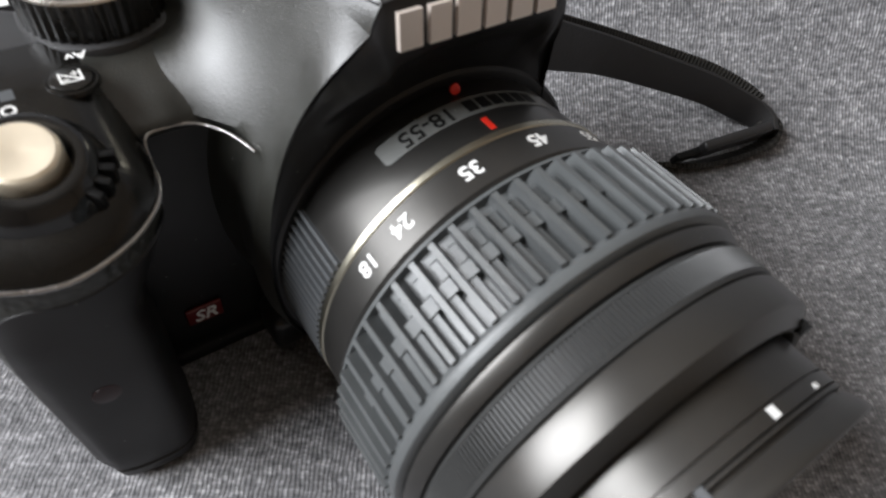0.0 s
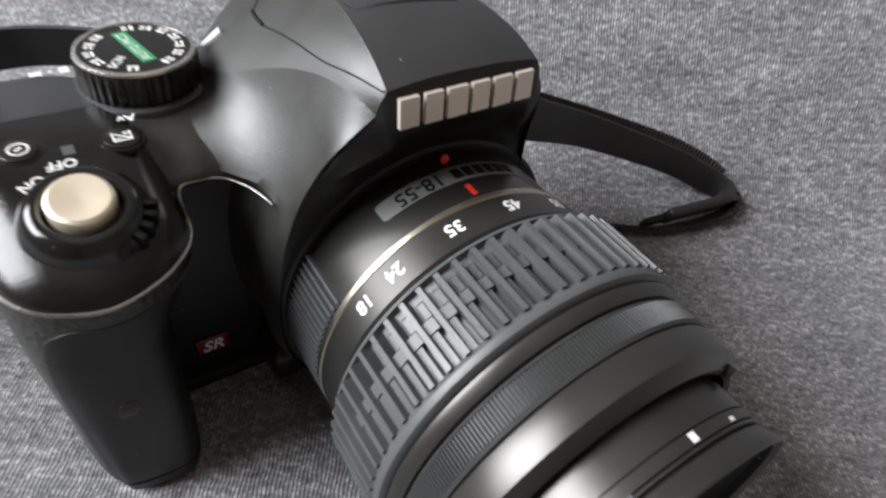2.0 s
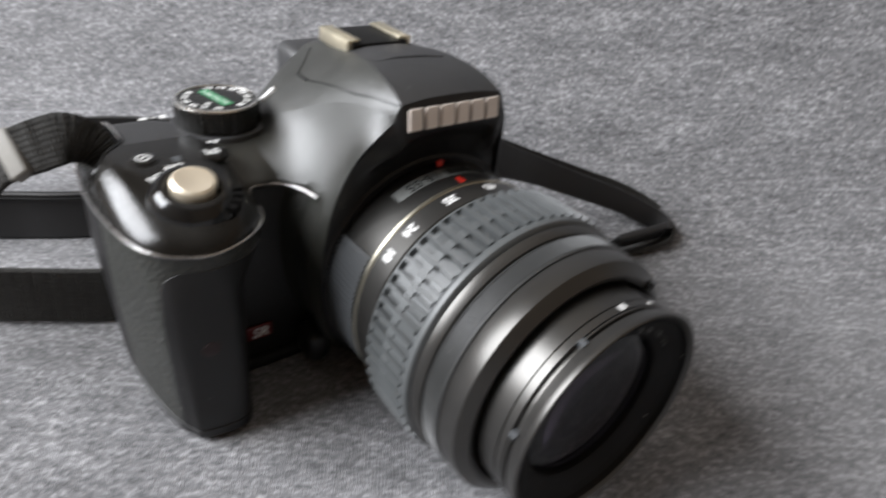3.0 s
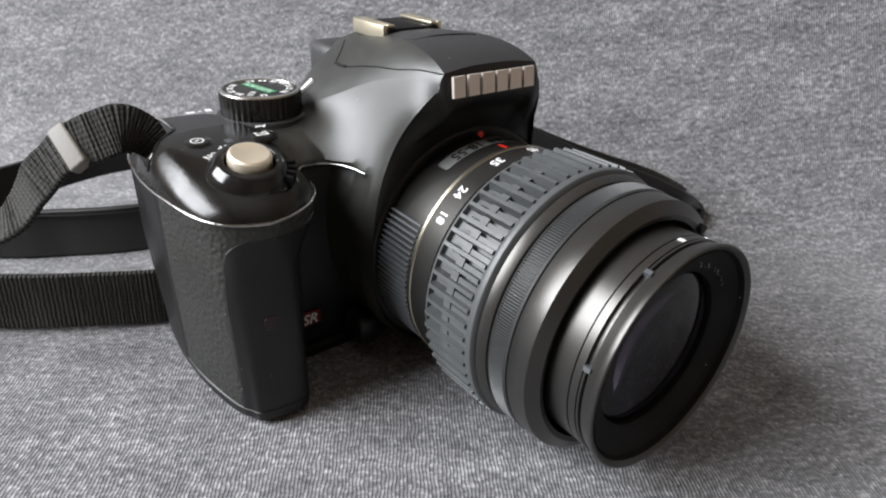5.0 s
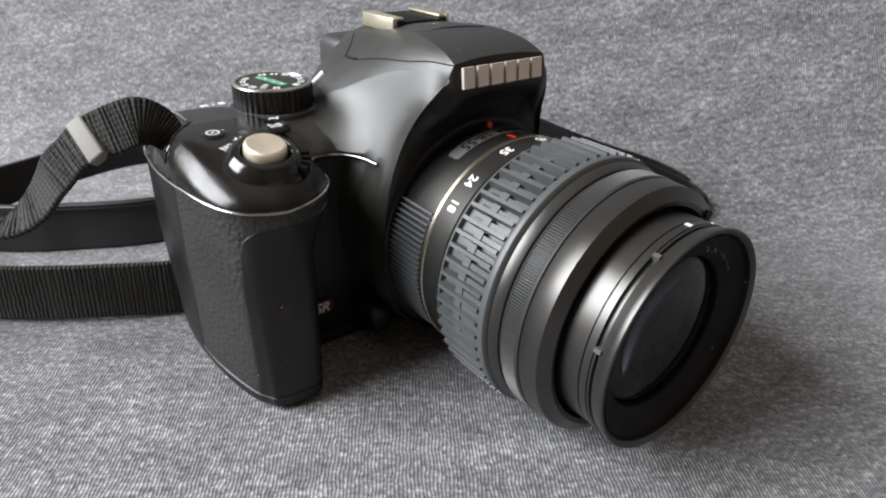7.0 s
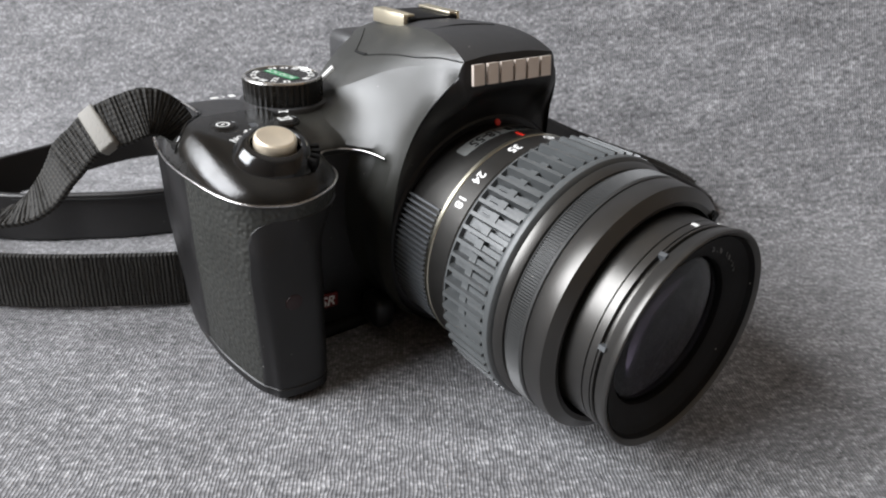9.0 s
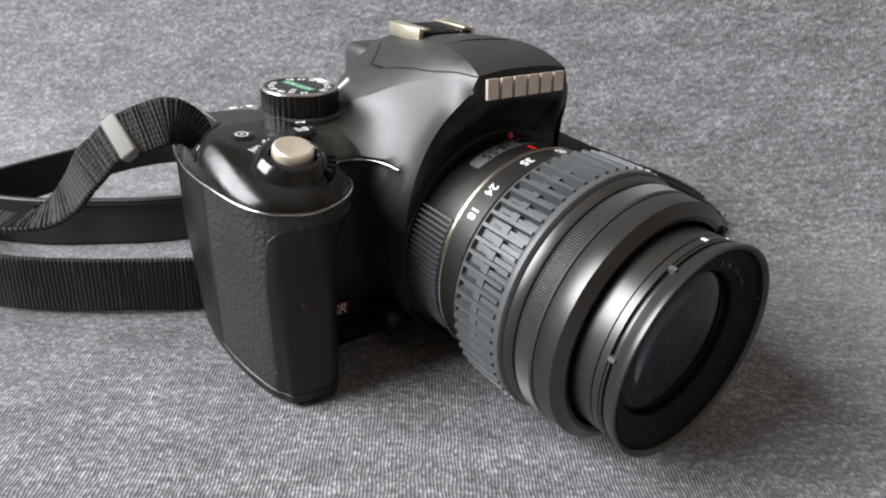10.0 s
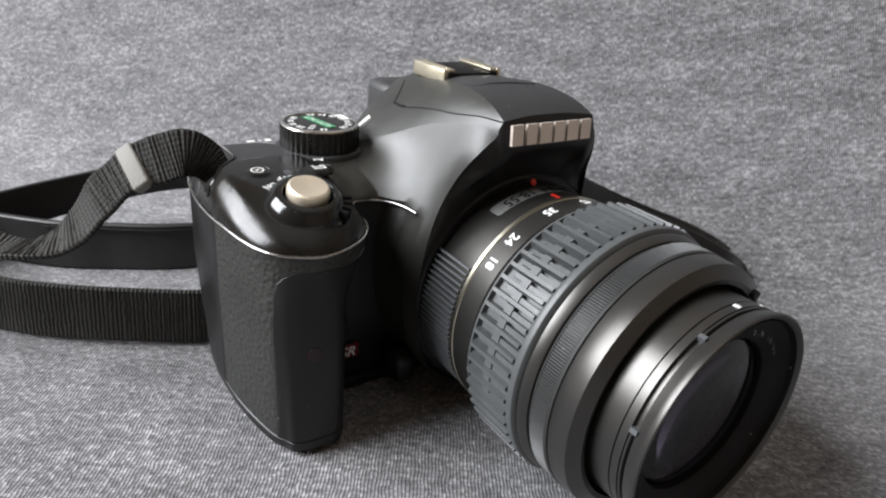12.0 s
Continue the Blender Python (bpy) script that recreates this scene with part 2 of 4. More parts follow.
def disc(r, h, n=48, bevel=0.0, z0=0.0):
    """An upright round piece with a softened upper edge."""
    prof = [(0.001, z0), (r, z0), (r, z0 + h - bevel), (r - bevel * 0.3, z0 + h - bevel * 0.3), (r - bevel, z0 + h), (0.001, z0 + h)]
    ang = np.linspace(0, 2 * np.pi, n, endpoint=False)
    P = np.array([[(q * math.cos(a), q * math.sin(a), z) for q, z in prof] for a in ang])
    return grid("disc", P, close_u=True)


def lettering(text, size, depth=0.0, shear=0.0, bold=0.0):
    """Verts (mm) and faces of a word in the built-in font, centred, in the xy plane."""
    c = bpy.data.curves.new("word", "FONT")
    c.body, c.size, c.align_x, c.align_y, c.extrude, c.shear, c.offset = text, size, "CENTER", "CENTER", depth, shear, bold
    c.resolution_u = 3
    ob = bpy.data.objects.new("word", c)
    me = bpy.data.meshes.new_from_object(ob)
    v = [tuple(p.co) for p in me.vertices]
    f = [tuple(p.vertices) for p in me.polygons]
    bpy.data.objects.remove(ob)
    bpy.data.curves.remove(c)
    bpy.data.meshes.remove(me)
    return v, f


def bar(w, h, x=0.0, y=0.0, d=0.0):
    v = [(x + sx * w / 2, y + sy * h / 2, z) for z in (-d, d) for sx, sy in ((-1, -1), (1, -1), (1, 1), (-1, 1))]
    return v, [(0, 1, 2, 3), (4, 5, 6, 7), (0, 1, 5, 4), (1, 2, 6, 5), (2, 3, 7, 6), (3, 0, 4, 7)]


def on_drum(vf, a, y, r):
    """Flat verts laid on the drum, to be read from behind the camera."""
    v, f = vf
    out = []
    for px, py, pz in v:
        q = math.radians(a) - px / r
        out.append(((r + pz) * math.sin(q), y - py, AX + (r + pz) * math.cos(q)))
    return mesh_of("marking", out, f)


def flat_on(vf, m):
    v, f = vf
    bm = mesh_of("marking", v, f)
    return moved(bm, m)


def place(x, y, z, rx=0, ry=0, rz=0):
    return pose(x * MM, y * MM, z * MM, rx, ry, rz)


def band(name, centre, ups, width, thick, n=90, ribs=0.0):
    """A strap: a ribbon along the centre line, whose width points along ups; carries a UV in metres. ribs: depth of the weave's cross ribs."""
    c = spline(centre, n)
    u = spline(ups, n)
    t = np.gradient(c, axis=0)
    t /= np.linalg.norm(t, axis=1)[:, None]
    u = u - t * (u * t).sum(1)[:, None]
    u /= np.linalg.norm(u, axis=1)[:, None]
    s = np.cross(t, u)
    sec = [(-0.5, -0.3), (-0.47, -0.5), (-0.25, -0.5), (0, -0.5), (0.25, -0.5), (0.47, -0.5), (0.5, -0.3), (0.5, 0.3), (0.47, 0.5), (0.25, 0.5), (0, 0.5), (-0.25, 0.5), (-0.47, 0.5), (-0.5, 0.3)]
    w = np.broadcast_to(np.asarray(width, float), (n,)) if np.ndim(width) == 0 else np.interp(np.linspace(0, 1, n), np.linspace(0, 1, len(width)), width)
    P = np.array([[c[i] + u[i] * a * w[i] + s[i] * b * thick for a, b in sec] for i in range(n)])
    if ribs:
        for i in range(n):
            k = ribs * (1 if i % 2 else -1)
            P[i] += s[i] * 0.25 * ribs * noise.noise((i * 0.9, 0.2, 1.0))
            for j, (a, b) in enumerate(sec):
                P[i, j] += s[i] * k * np.sign(b) * (0.7 + 0.5 * noise.noise((i * 0.7, a * 7.0, 3.0))) * (abs(a) < 0.49) + u[i] * a * ribs * 1.6 * noise.noise((i * 1.3, np.sign(a), 5.0))
    bm = grid(name, P, close_v=True, cap=True)
    run = np.concatenate([[0], np.cumsum(np.linalg.norm(np.diff(c, axis=0), axis=1))]) * MM
    lay = bm.loops.layers.uv.new("UVMap")
    bm.verts.ensure_lookup_table()
    m = len(sec)
    for f in bm.faces:
        for lp in f.loops:
            i, j = divmod(lp.vert.index, m)
            lp[lay].uv = (run[i], sec[j][0] * w[i] * MM)
    return bm


# ---- unseen room added for bounce light and reflections; sofa ----
def slab(name, x0, x1, y0, y1, z0, z1, material, label, kind="structure"):
    bm = bmesh.new()
    bmesh.ops.create_cube(bm, size=1)
    for v in bm.verts:
        v.co = Vector((x0 if v.co.x < 0 else x1, y0 if v.co.y < 0 else y1, z0 if v.co.z < 0 else z1))
    return tagged(part(name, bm, material, smooth=False), label, "room", kind=kind)


slab("floor", -1.3, 2.2, -2.6, 2.2, -0.52, -0.42, FLOORWOOD, "unseen brown floor added below the sofa")
slab("ceiling", -1.3, 2.2, -2.6, 2.2, 2.0, 2.1, CEILPAINT, "unseen white ceiling added to bounce light down")
slab("wall_east", 2.1, 2.2, -2.6, 2.2, -0.42, 2.0, WALLPAINT, "unseen beige wall added to bounce warm light")
slab("wall_south", -1.3, 2.1, -2.6, -2.5, -0.42, 2.0, WALLPAINT, "unseen beige wall added to bounce warm light")
slab("wall_north", -1.3, 2.1, 2.1, 2.2, -0.42, 2.0, WALLPAINT, "unseen beige wall added to bounce warm light")


def wall_with_window():
    """Unseen west wall with a real opening."""
    x0, x1, y = -1.3, -1.2, (-2.5, -0.02, 1.22, 2.1)
    z = (-0.42, 0.43, 1.55, 2.0)
    pieces = []
    for a, b, c, d in ((y[0], y[1], z[0], z[3]), (y[2], y[3], z[0], z[3]), (y[1], y[2], z[0], z[1]), (y[1], y[2], z[2], z[3])):
        v = [(x * 1000, q * 1000, h * 1000) for x in (x0, x1) for q in (a, b) for h in (c, d)]
        pieces.append((v, [(0, 1, 3, 2), (4, 6, 7, 5), (0, 4, 5, 1), (2, 3, 7, 6), (0, 2, 6, 4), (1, 5, 7, 3)]))
    return join("wall_west", pieces)


tagged(part("wall_west", wall_with_window(), WALLPAINT, smooth=False), "unseen beige wall added with a window opening", "room", kind="structure")


def sofa():
    """Seat and back in one sweep of grey jersey, solid down to the floor."""
    key = [(-620, -6), (-400, -2), (-200, 0), (-60, 0), (20, 0), (60, 1.5), (86, 4.0), (103.5, 12.5), (115, 27), (122, 44), (129, 62), (136, 82), (147, 125), (161, 190), (180, 270), (215, 330), (280, 350), (380, 345)]
    prof = spline(key, 150)
    run = np.concatenate([[0], np.cumsum(np.linalg.norm(np.diff(prof, axis=0), axis=1))])
    us = np.linspace(-800, 800, 161)
    ang = math.radians(42.5)
    nx, ny = math.cos(ang), math.sin(ang)
    P = np.zeros((len(us), len(prof), 3))
    for i, u in enumerate(us):
        for j, (s, z) in enumerate(prof):
            near = min(1.0, max(0.0, (math.hypot(u + 20, s) - 140) / 200))
            wob = 5.0 * near * noise.noise((u * 0.006, run[j] * 0.006, 0.3)) + 1.4 * max(0.0, min(1, (s - 70) / 40)) * noise.noise((u * 0.02, run[j] * 0.02, 4.0))
            P[i, j] = (nx * s + ny * u, ny * s - nx * u, z + wob)
    n, m = P.shape[:2]
    cover = grid("fabric_cover", P)
    lay = cover.loops.layers.uv.new("UVMap")
    for f in cover.faces:
        for lp in f.loops:
            i, j = divmod(lp.vert.index, m)
            lp[lay].uv = (us[i] * MM, run[j] * MM)
    Q = P[::8, ::6].copy()
    Q[:, :, 2] -= 4.0
    a, b = Q.shape[:2]
    verts = [tuple(p) for p in Q.reshape(-1, 3)] + [(p[0], p[1], -420) for p in Q.reshape(-1, 3)]
    faces = []
    for k in (0, a * b):
        faces += [(k + i * b + j, k + (i + 1) * b + j, k + (i + 1) * b + j + 1, k + i * b + j + 1) for i in range(a - 1) for j in range(b - 1)]
    rim = [i * b for i in range(a)] + [(a - 1) * b + j for j in range(1, b)] + [i * b + b - 1 for i in range(a - 2, -1, -1)] + [j for j in range(b - 2, 0, -1)]
    faces += [(rim[k], rim[(k + 1) % len(rim)], rim[(k + 1) % len(rim)] + a * b, rim[k] + a * b) for k in range(len(rim))]
    ob = tagged(new("sofa"), "sofa seat and back covered in grey melange jersey fabric", "sofa")
    part("base", mesh_of("base", verts, faces), VINYL, ob)
    part("fabric_cover", cover, JERSEY, ob, "grey melange jersey cover")
    return ob


sofa()


# ---- the camera body ----
body = tagged(new("reflex_camera"), "black digital reflex camera standing on grey jersey fabric", "camera")

# lofted housing: rows from front to back, columns from the crest down the side (x outwards, y, z)
ROWS = [
    [(0, 8.6, 87.2), (7, 8.6, 87.0), (14.2, 8.8, 86.0), (15.8, 9.0, 81.9), (21.8, 9.8, 77.0), (26.6, 11.2, 70.4), (30.0, 12.4, 61.0), (32.6, 12.2, 51.0), (34.0, 11.6, 40.0), (33.0, 12.0, 25.0), (27.0, 13.0, 12.0), (15.0, 13.6, 4.0)],
    [(0, 14, 89.6), (7, 14, 89.4), (13.6, 14, 88.6), (17.6, 13.5, 84.0), (20.6, 14.2, 78.0), (24.4, 16.0, 70.4), (29.2, 17.5, 60.8), (33.2, 17.0, 51.0), (35.2, 16.5, 40.0), (34.6, 17.0, 25.0), (28.0, 18.0, 11.0), (16.0, 19.0, 3.0)],
    [(0, 24, 91.2), (7, 24, 91.0), (12.4, 24, 90.4), (19.2, 24, 82.6), (22.0, 24, 76.0), (25.6, 24.2, 68.4), (30.4, 24.5, 60.0), (34.6, 24.0, 51.0), (37.0, 24, 40.0), (36.0, 24, 25.0), (29.0, 25, 10.0), (16.0, 26, 2.5)],
    [(0, 34, 91.2), (6, 34, 91.0), (10.8, 34, 90.2), (22.3, 34, 79.2), (24.4, 34, 73.0), (29.5, 33.5, 65.6), (37.6, 32.6, 60.2), (39.5, 33, 50.0), (39.5, 33, 40.0), (38.0, 33, 25.0), (30.0, 33, 9.0), (16.0, 33, 2.0)],
    [(0, 44, 90.0), (5, 44, 89.9), (9.6, 44, 89.0), (27.0, 44, 73.6), (29.2, 44, 69.6), (36.0, 42, 67.6), (46.0, 38, 65.0), (47.0, 40, 50.0), (46.0, 40, 40.0), (44.0, 40, 25.0), (34.0, 40, 8.0), (16.0, 40, 2.0)],
    [(0, 56, 89.2), (5, 56, 89.0), (9.8, 56, 88.0), (31.4, 54.5, 69.6), (33.2, 54, 67.8), (39.0, 52, 67.6), (48.0, 48, 67.5), (48.0, 48, 50.0), (46.0, 48, 40.0), (44.0, 48, 25.0), (34.0, 48, 8.0), (16.0, 48, 2.0)],
    [(0, 68, 86.5), (5, 68, 86.2), (9.5, 68, 85.0), (29.4, 66, 67.6), (31.0, 65.5, 66.4), (37.0, 62, 65.6), (48.0, 56, 64.0), (48.0, 56, 50.0), (46.0, 56, 40.0), (44.0, 56, 25.0), (34.0, 56, 8.0), (16.0, 56, 2.0)],
    [(0, 77, 81.5), (4, 77, 81.3), (8.5, 76.5, 80.0), (24.0, 73, 66.4), (27.0, 72, 64.4), (34.0, 68, 63.0), (46.0, 62, 60.0), (46.0, 62, 50.0), (45.0, 62, 40.0), (44.0, 62, 25.0), (34.0, 62, 8.0), (16.0, 62, 2.0)],
]


def housing_grid(nu=72):
    """The loft of ROWS, left side: nu rows; columns with bulge between crest and arris."""
    R = np.array(ROWS, float)
    dense = spline(R.reshape(len(R), -1), nu).reshape(nu, -1, 3)
    cols = []
    for row in dense:
        top = spline(row[:3], 9)
        bulge = row[2] * 0.5 + row[3] * 0.5 + np.array([1.6, 0, 1.5]) * min(1.0, np.linalg.norm(row[3] - row[2]) / 14)
        facet = spline([row[2], bulge, row[3]], 9)[1:]
        low = spline(row[3:], 46)[1:]
        cols.append(np.concatenate([top, facet, low]))
    return np.array(cols)


H = housing_grid()
for _ in range(55):
    H[1:-1] = 0.25 * H[:-2] + 0.5 * H[1:-1] + 0.25 * H[2:]
for _ in range(24):
    H[:, 9:16] = 0.25 * H[:, 8:15] + 0.5 * H[:, 9:16] + 0.25 * H[:, 10:17]
    H[:, 17:-1] = 0.25 * H[:, 16:-2] + 0.5 * H[:, 17:-1] + 0.25 * H[:, 18:]
HL = H * np.array([-1, 1, 1])
col = np.arange(H.shape[1])
CREST, ARRIS = 8, 16
H[:, :, 0] += 2.4 * np.clip(col / 8, 0, 1) * np.clip(1 - (col - 16) / 24, 0, 1)
# the far flank of the prism drops almost straight down
steep = np.clip((44 - H[:, :, 1]) / 14, 0, 1) * np.clip((H[:, :, 2] - 46) / 10, 0, 1) * (col > CREST)
H[:, :, 0] -= steep * 0.7 * np.maximum(0.0, H[:, :, 0] - 18.8)
# under the chrome ridge the shell steps back
for side in (H, HL):
    step = np.clip((60.2 - side[:, :, 2]) / 2.2, 0, 1) * np.clip((side[:, :, 1] - 17) / 8, 0, 1) * np.clip((48 - side[:, :, 1]) / 8, 0, 1) * (np.arange(side.shape[1]) > 17)
    side[:, :, 0] -= np.sign(side[:, :, 0]) * 3.4 * step
    side[:, :, 1] += 2.0 * step
TOPSHEET = np.concatenate([HL[:, :CREST + 1][:, ::-1], H[:, 1:CREST + 1]], axis=1)
part("top_cover", grid("top_cover", TOPSHEET), TOPCOVER, body, "matte black prism cover")
for side in (HL, H):
    part("prism_flank", grid("prism_flank", side[:, CREST:ARRIS + 1]), SHELL, body, "satin black flank of the prism")
    part("housing", grid("housing", side[:, ARRIS:]), SHELL, body, "satin black shell sweeping down to the mount")


def tube(name, pts, r, n=60, k=8):
    c = spline(pts, n)
    t = np.gradient(c, axis=0)
    t /= np.linalg.norm(t, axis=1)[:, None]
    up = np.array([0.13, 0.21, 0.97])
    s = np.cross(t, up)
    s /= np.linalg.norm(s, axis=1)[:, None]
    q = np.cross(s, t)
    P = np.array([[c[i] + r * (math.cos(a) * s[i] + math.sin(a) * q[i]) for a in np.linspace(0, 2 * np.pi, k, endpoint=False)] for i in range(n)])
    return grid(name, P, close_v=True, cap=True)


def on_housing(path, n=50, lift=0.0):
    """Places on the left shell along a path of (row, column) in grid units."""
    q = spline(path, n)
    out = []
    for a, b in q:
        i, j = int(min(a, len(HL) - 2)), int(min(b, HL.shape[1] - 2))
        f, g = a - i, b - j
        p = (HL[i, j] * (1 - f) * (1 - g) + HL[i + 1, j] * f * (1 - g) + HL[i, j + 1] * (1 - f) * g + HL[i + 1, j + 1] * f * g)
        out.append(p + np.array([-lift * 0.6, 0, lift * 0.7]))
    return out


part("seam", tube("seam", on_housing([(0.5, 8.6), (2.5, 10.0), (9.0, 12.4), (18.9, 14.1), (29.9, 13.2), (36.0, 12.6), (42.7, 12.2), (45.3, 11.9)], 80, 0.08), 0.17), DARK, body, "thin dark panel joint")
part("seam", tube("seam", on_housing([(42.7, 12.2), (45.8, 11.9), (48.7, 11.6)], 14, 0.08), 0.42), DARK, body, "short deep notch of the panel joint")
part("seam", tube("seam", on_housing([(48.7, 11.6), (51.7, 10.0), (55.1, 8.7)], 14, 0.05), 0.16), DARK, body, "thin dark panel joint")
part("seam", tube("seam", [(-10.6, 31.5, 90.2), (-9.6, 27.8, 90.5), (-4, 27.4, 91.1), (3, 26.6, 91.2), (9.6, 25.4, 90.8)], 0.17, 40), DARK, body, "thin dark panel joint")


def front_panel():
    """Black face between the edge of the housing and the mount, bulging forward under the letters."""
    edge = np.concatenate([HL[0][::-1], H[0][1:]])
    n, rows = len(edge), 26
    P = np.zeros((rows, n, 3))
    for j, e in enumerate(edge):
        a = math.atan2(e[0], e[2] - AX)
        inner = np.array([33.0 * math.sin(a), 13.0, AX + 33.0 * math.cos(a)])
        high = min(1.0, max(0.0, (e[2] - 70) / 12))
        for i in range(rows):
            s = i / (rows - 1)
            p = e * (1 - s) + inner * s
            front = np.interp(s, [0, 0.06, 0.40, 0.50, 0.62, 1.0], [8.6, 7.7, 6.9, 7.6, 10.2, 13.0])
            side = np.interp(s, [0, 0.1, 0.5, 1], [e[1], e[1] + 1.4, max(e[1], 12) + 1, 13.0])
            p[1] = front * high + side * (1 - high)
            P[i, j] = p
    for _ in range(5):
        P[1:-1, :, 1] = 0.25 * P[:-2, :, 1] + 0.5 * P[1:-1, :, 1] + 0.25 * P[2:, :, 1]
        P[1:-1, 1:-1, 1] = 0.25 * P[1:-1, :-2, 1] + 0.5 * P[1:-1, 1:-1, 1] + 0.25 * P[1:-1, 2:, 1]
    return grid("front_panel", P)


part("front_panel", front_panel(), PANEL, body, "deep black front panel above the lens mount")
part("mount_ring", turned("mount_ring", [(14.0, 30), (12.8, 30), (12.4, 31), (12.4, 32.6), (12.9, 33.2), (15, 33.2)]), PANEL, body, "black mount collar")
part("mount_mark", moved(disc(0.95, 0.4, 24, 0.2), place(0, 10.1, 68.0, 70)), RED, body, "raised red alignment dot")

# brand letters as plain silver bars of their size
for k, (w, lean) in enumerate(((3.9, 0), (3.7, 0), (4.3, 0), (3.9, 0), (4.2, 0), (3.9, 0))):
    x = -11.2 + k * 4.72
    part("letter_block", flat_on(bar(w * 0.95, 5.2, d=0.45), place(x, 6.55, 82.9, 84, 0, 1.5)), LOGO, body, "raised silver brand letter drawn as a plain block", smooth=False)

part("core", rounded_box(-70, 45, 33, 66, 0.6, 63.5, 3.0, 4), PANEL, body, "black body core")
part("base_plate", rounded_box(-72, 45, 30, 66, 0.0, 4.0, 1.2), DARK, body)
part("back_plate", rounded_box(-66, 42, 64, 71, 3.0, 62.0, 2.5), PANEL, body)
part("eyepiece", rounded_box(-14, 14, 66, 82, 66.0, 82.5, 3.0), TOPCOVER, body, "black rubber eyepiece surround")

# hot shoe
part("shoe_bed", rounded_box(-8.7, 8.9, 41.5, 59, 88.0, 91.0, 0.3), DARK, body, "black hot shoe bed")
for sx in (-1, 1):
    x0, x1 = (-10.2, -8.6) if sx < 0 else (8.8, 10.2)
    lip0, lip1 = (-8.6, -6.2) if sx < 0 else (6.4, 8.8)
    bm = rounded_box(x0, x1, 42.0, 58.5, 88.0, 92.0, 0.25, 2)
    r = part("shoe_rail", bm, SHOEMETAL, body, "satin steel hot shoe rail")
    part("rail_lip", rounded_box(lip0, lip1, 42.2, 58.3, 91.2, 92.0, 0.2, 2), SHOEMETAL, r)


# ---- grip ----
TRIM_Y = np.linspace(0, 80, 161)
TRIM_Z = np.interp(TRIM_Y, [8, 20, 30, 40, 50, 57, 62, 66], [57.9, 59.1, 59.5, 59.2, 59.0, 59.5, 61.4, 62.2])
for _ in range(12):
    TRIM_Z[1:-1] = 0.25 * TRIM_Z[:-2] + 0.5 * TRIM_Z[1:-1] + 0.25 * TRIM_Z[2:]


def grip_outline(z, n=120):
    """Plan of the grip at the height z."""
    low = np.interp(z, [0, 2, 6, 30, 57], [2.6, 0.8, 0.3, 0.0, 0.0])
    hard = np.interp(z, [0, 10, 46, 55], [0.45, 1.0, 1.0, 0.0])
    side = np.interp(z, [46, 55], [1.0, 0.0])
    key = np.array([(-44.5 - 7.0 * side, 46), (-44.5 - 7.3 * side, 30), (-45.2 - 7.0 * side, 20.5), (-48.5 - 5.2 * side, 15 - 1.8 * side), (-54 - 2.4 * side, 11.2 - 1.2 * side), (-61, 9.4), (-67.6 - 0.4 * hard, 11.4 - 1.4 * hard), (-71.9 + 0.3 * hard, 14.6 - 2.6 * hard), (-75.0 + 1.2 * hard, 20 - 4 * hard), (-77.0 + 0.2 * hard, 28.5), (-78.2, 40), (-78.1, 54), (-75.5, 63.5), (-60, 65), (-48, 60)], float)
    c = np.array([-60.0, 38.0])
    d = key - c
    key = c + d * (1 - low / np.linalg.norm(d, axis=1))[:, None]
    key[:, 0] += np.interp(z, [0, 40], [2.0, 0.0]) * (key[:, 0] < -70)
    return spline(key, n, True)


def trim_z(y):
    return float(np.interp(y, TRIM_Y, TRIM_Z))


def grip():
    levels = [0.6, 1.2, 2.2, 3.6, 5, 8, 14, 22, 30, 38, 44, 47, 50, 52.5, 54.5, 56.4]
    P = []
    for z in levels:
        o = grip_outline(z)
        up = np.array([z if z < 50 else z + (trim_z(y) - 56.8) * (z - 50) / 6.4 for y in o[:, 1]])
        P.append(np.column_stack([o, up]))
    return grid("grip", np.array(P), close_v=True, cap=True)


def at_index(o, k):
    i = min(int(k), len(o) - 2)
    return o[i] * (1 - k + i) + o[i + 1] * (k - i)


def finger_rest():
    """Smooth inset over the front of the grip, its upper corner rounded."""
    P = []
    c = np.array([-60.0, 38.0])
    levels = list(np.linspace(0.9, 46, 18)) + list(np.linspace(47, 54.6, 18))
    for q, z in enumerate(levels):
        o = grip_outline(z)
        end = np.interp(z, [0, 10, 20, 30, 40, 47, 49.5, 51.5, 53, 54, 54.6], [62, 62.5, 62, 61, 60, 58.6, 57.4, 55.4, 52.5, 49, 44])
        row = []
        for k in np.linspace(0, end, 60):
            p = at_index(o, k)
            d = (p - c) / np.linalg.norm(p - c)
            row.append((*(p + d * (0.22 if 0 < k < end and q < len(levels) - 1 else -0.3)), z))
        P.append(row)
    return grid("finger_rest", np.array(P))


part("grip", grip(), LEATHER, body, "pebbled black rubber hand grip")
part("finger_rest", finger_rest(), PANEL, body, "smooth black finger rest of the grip")


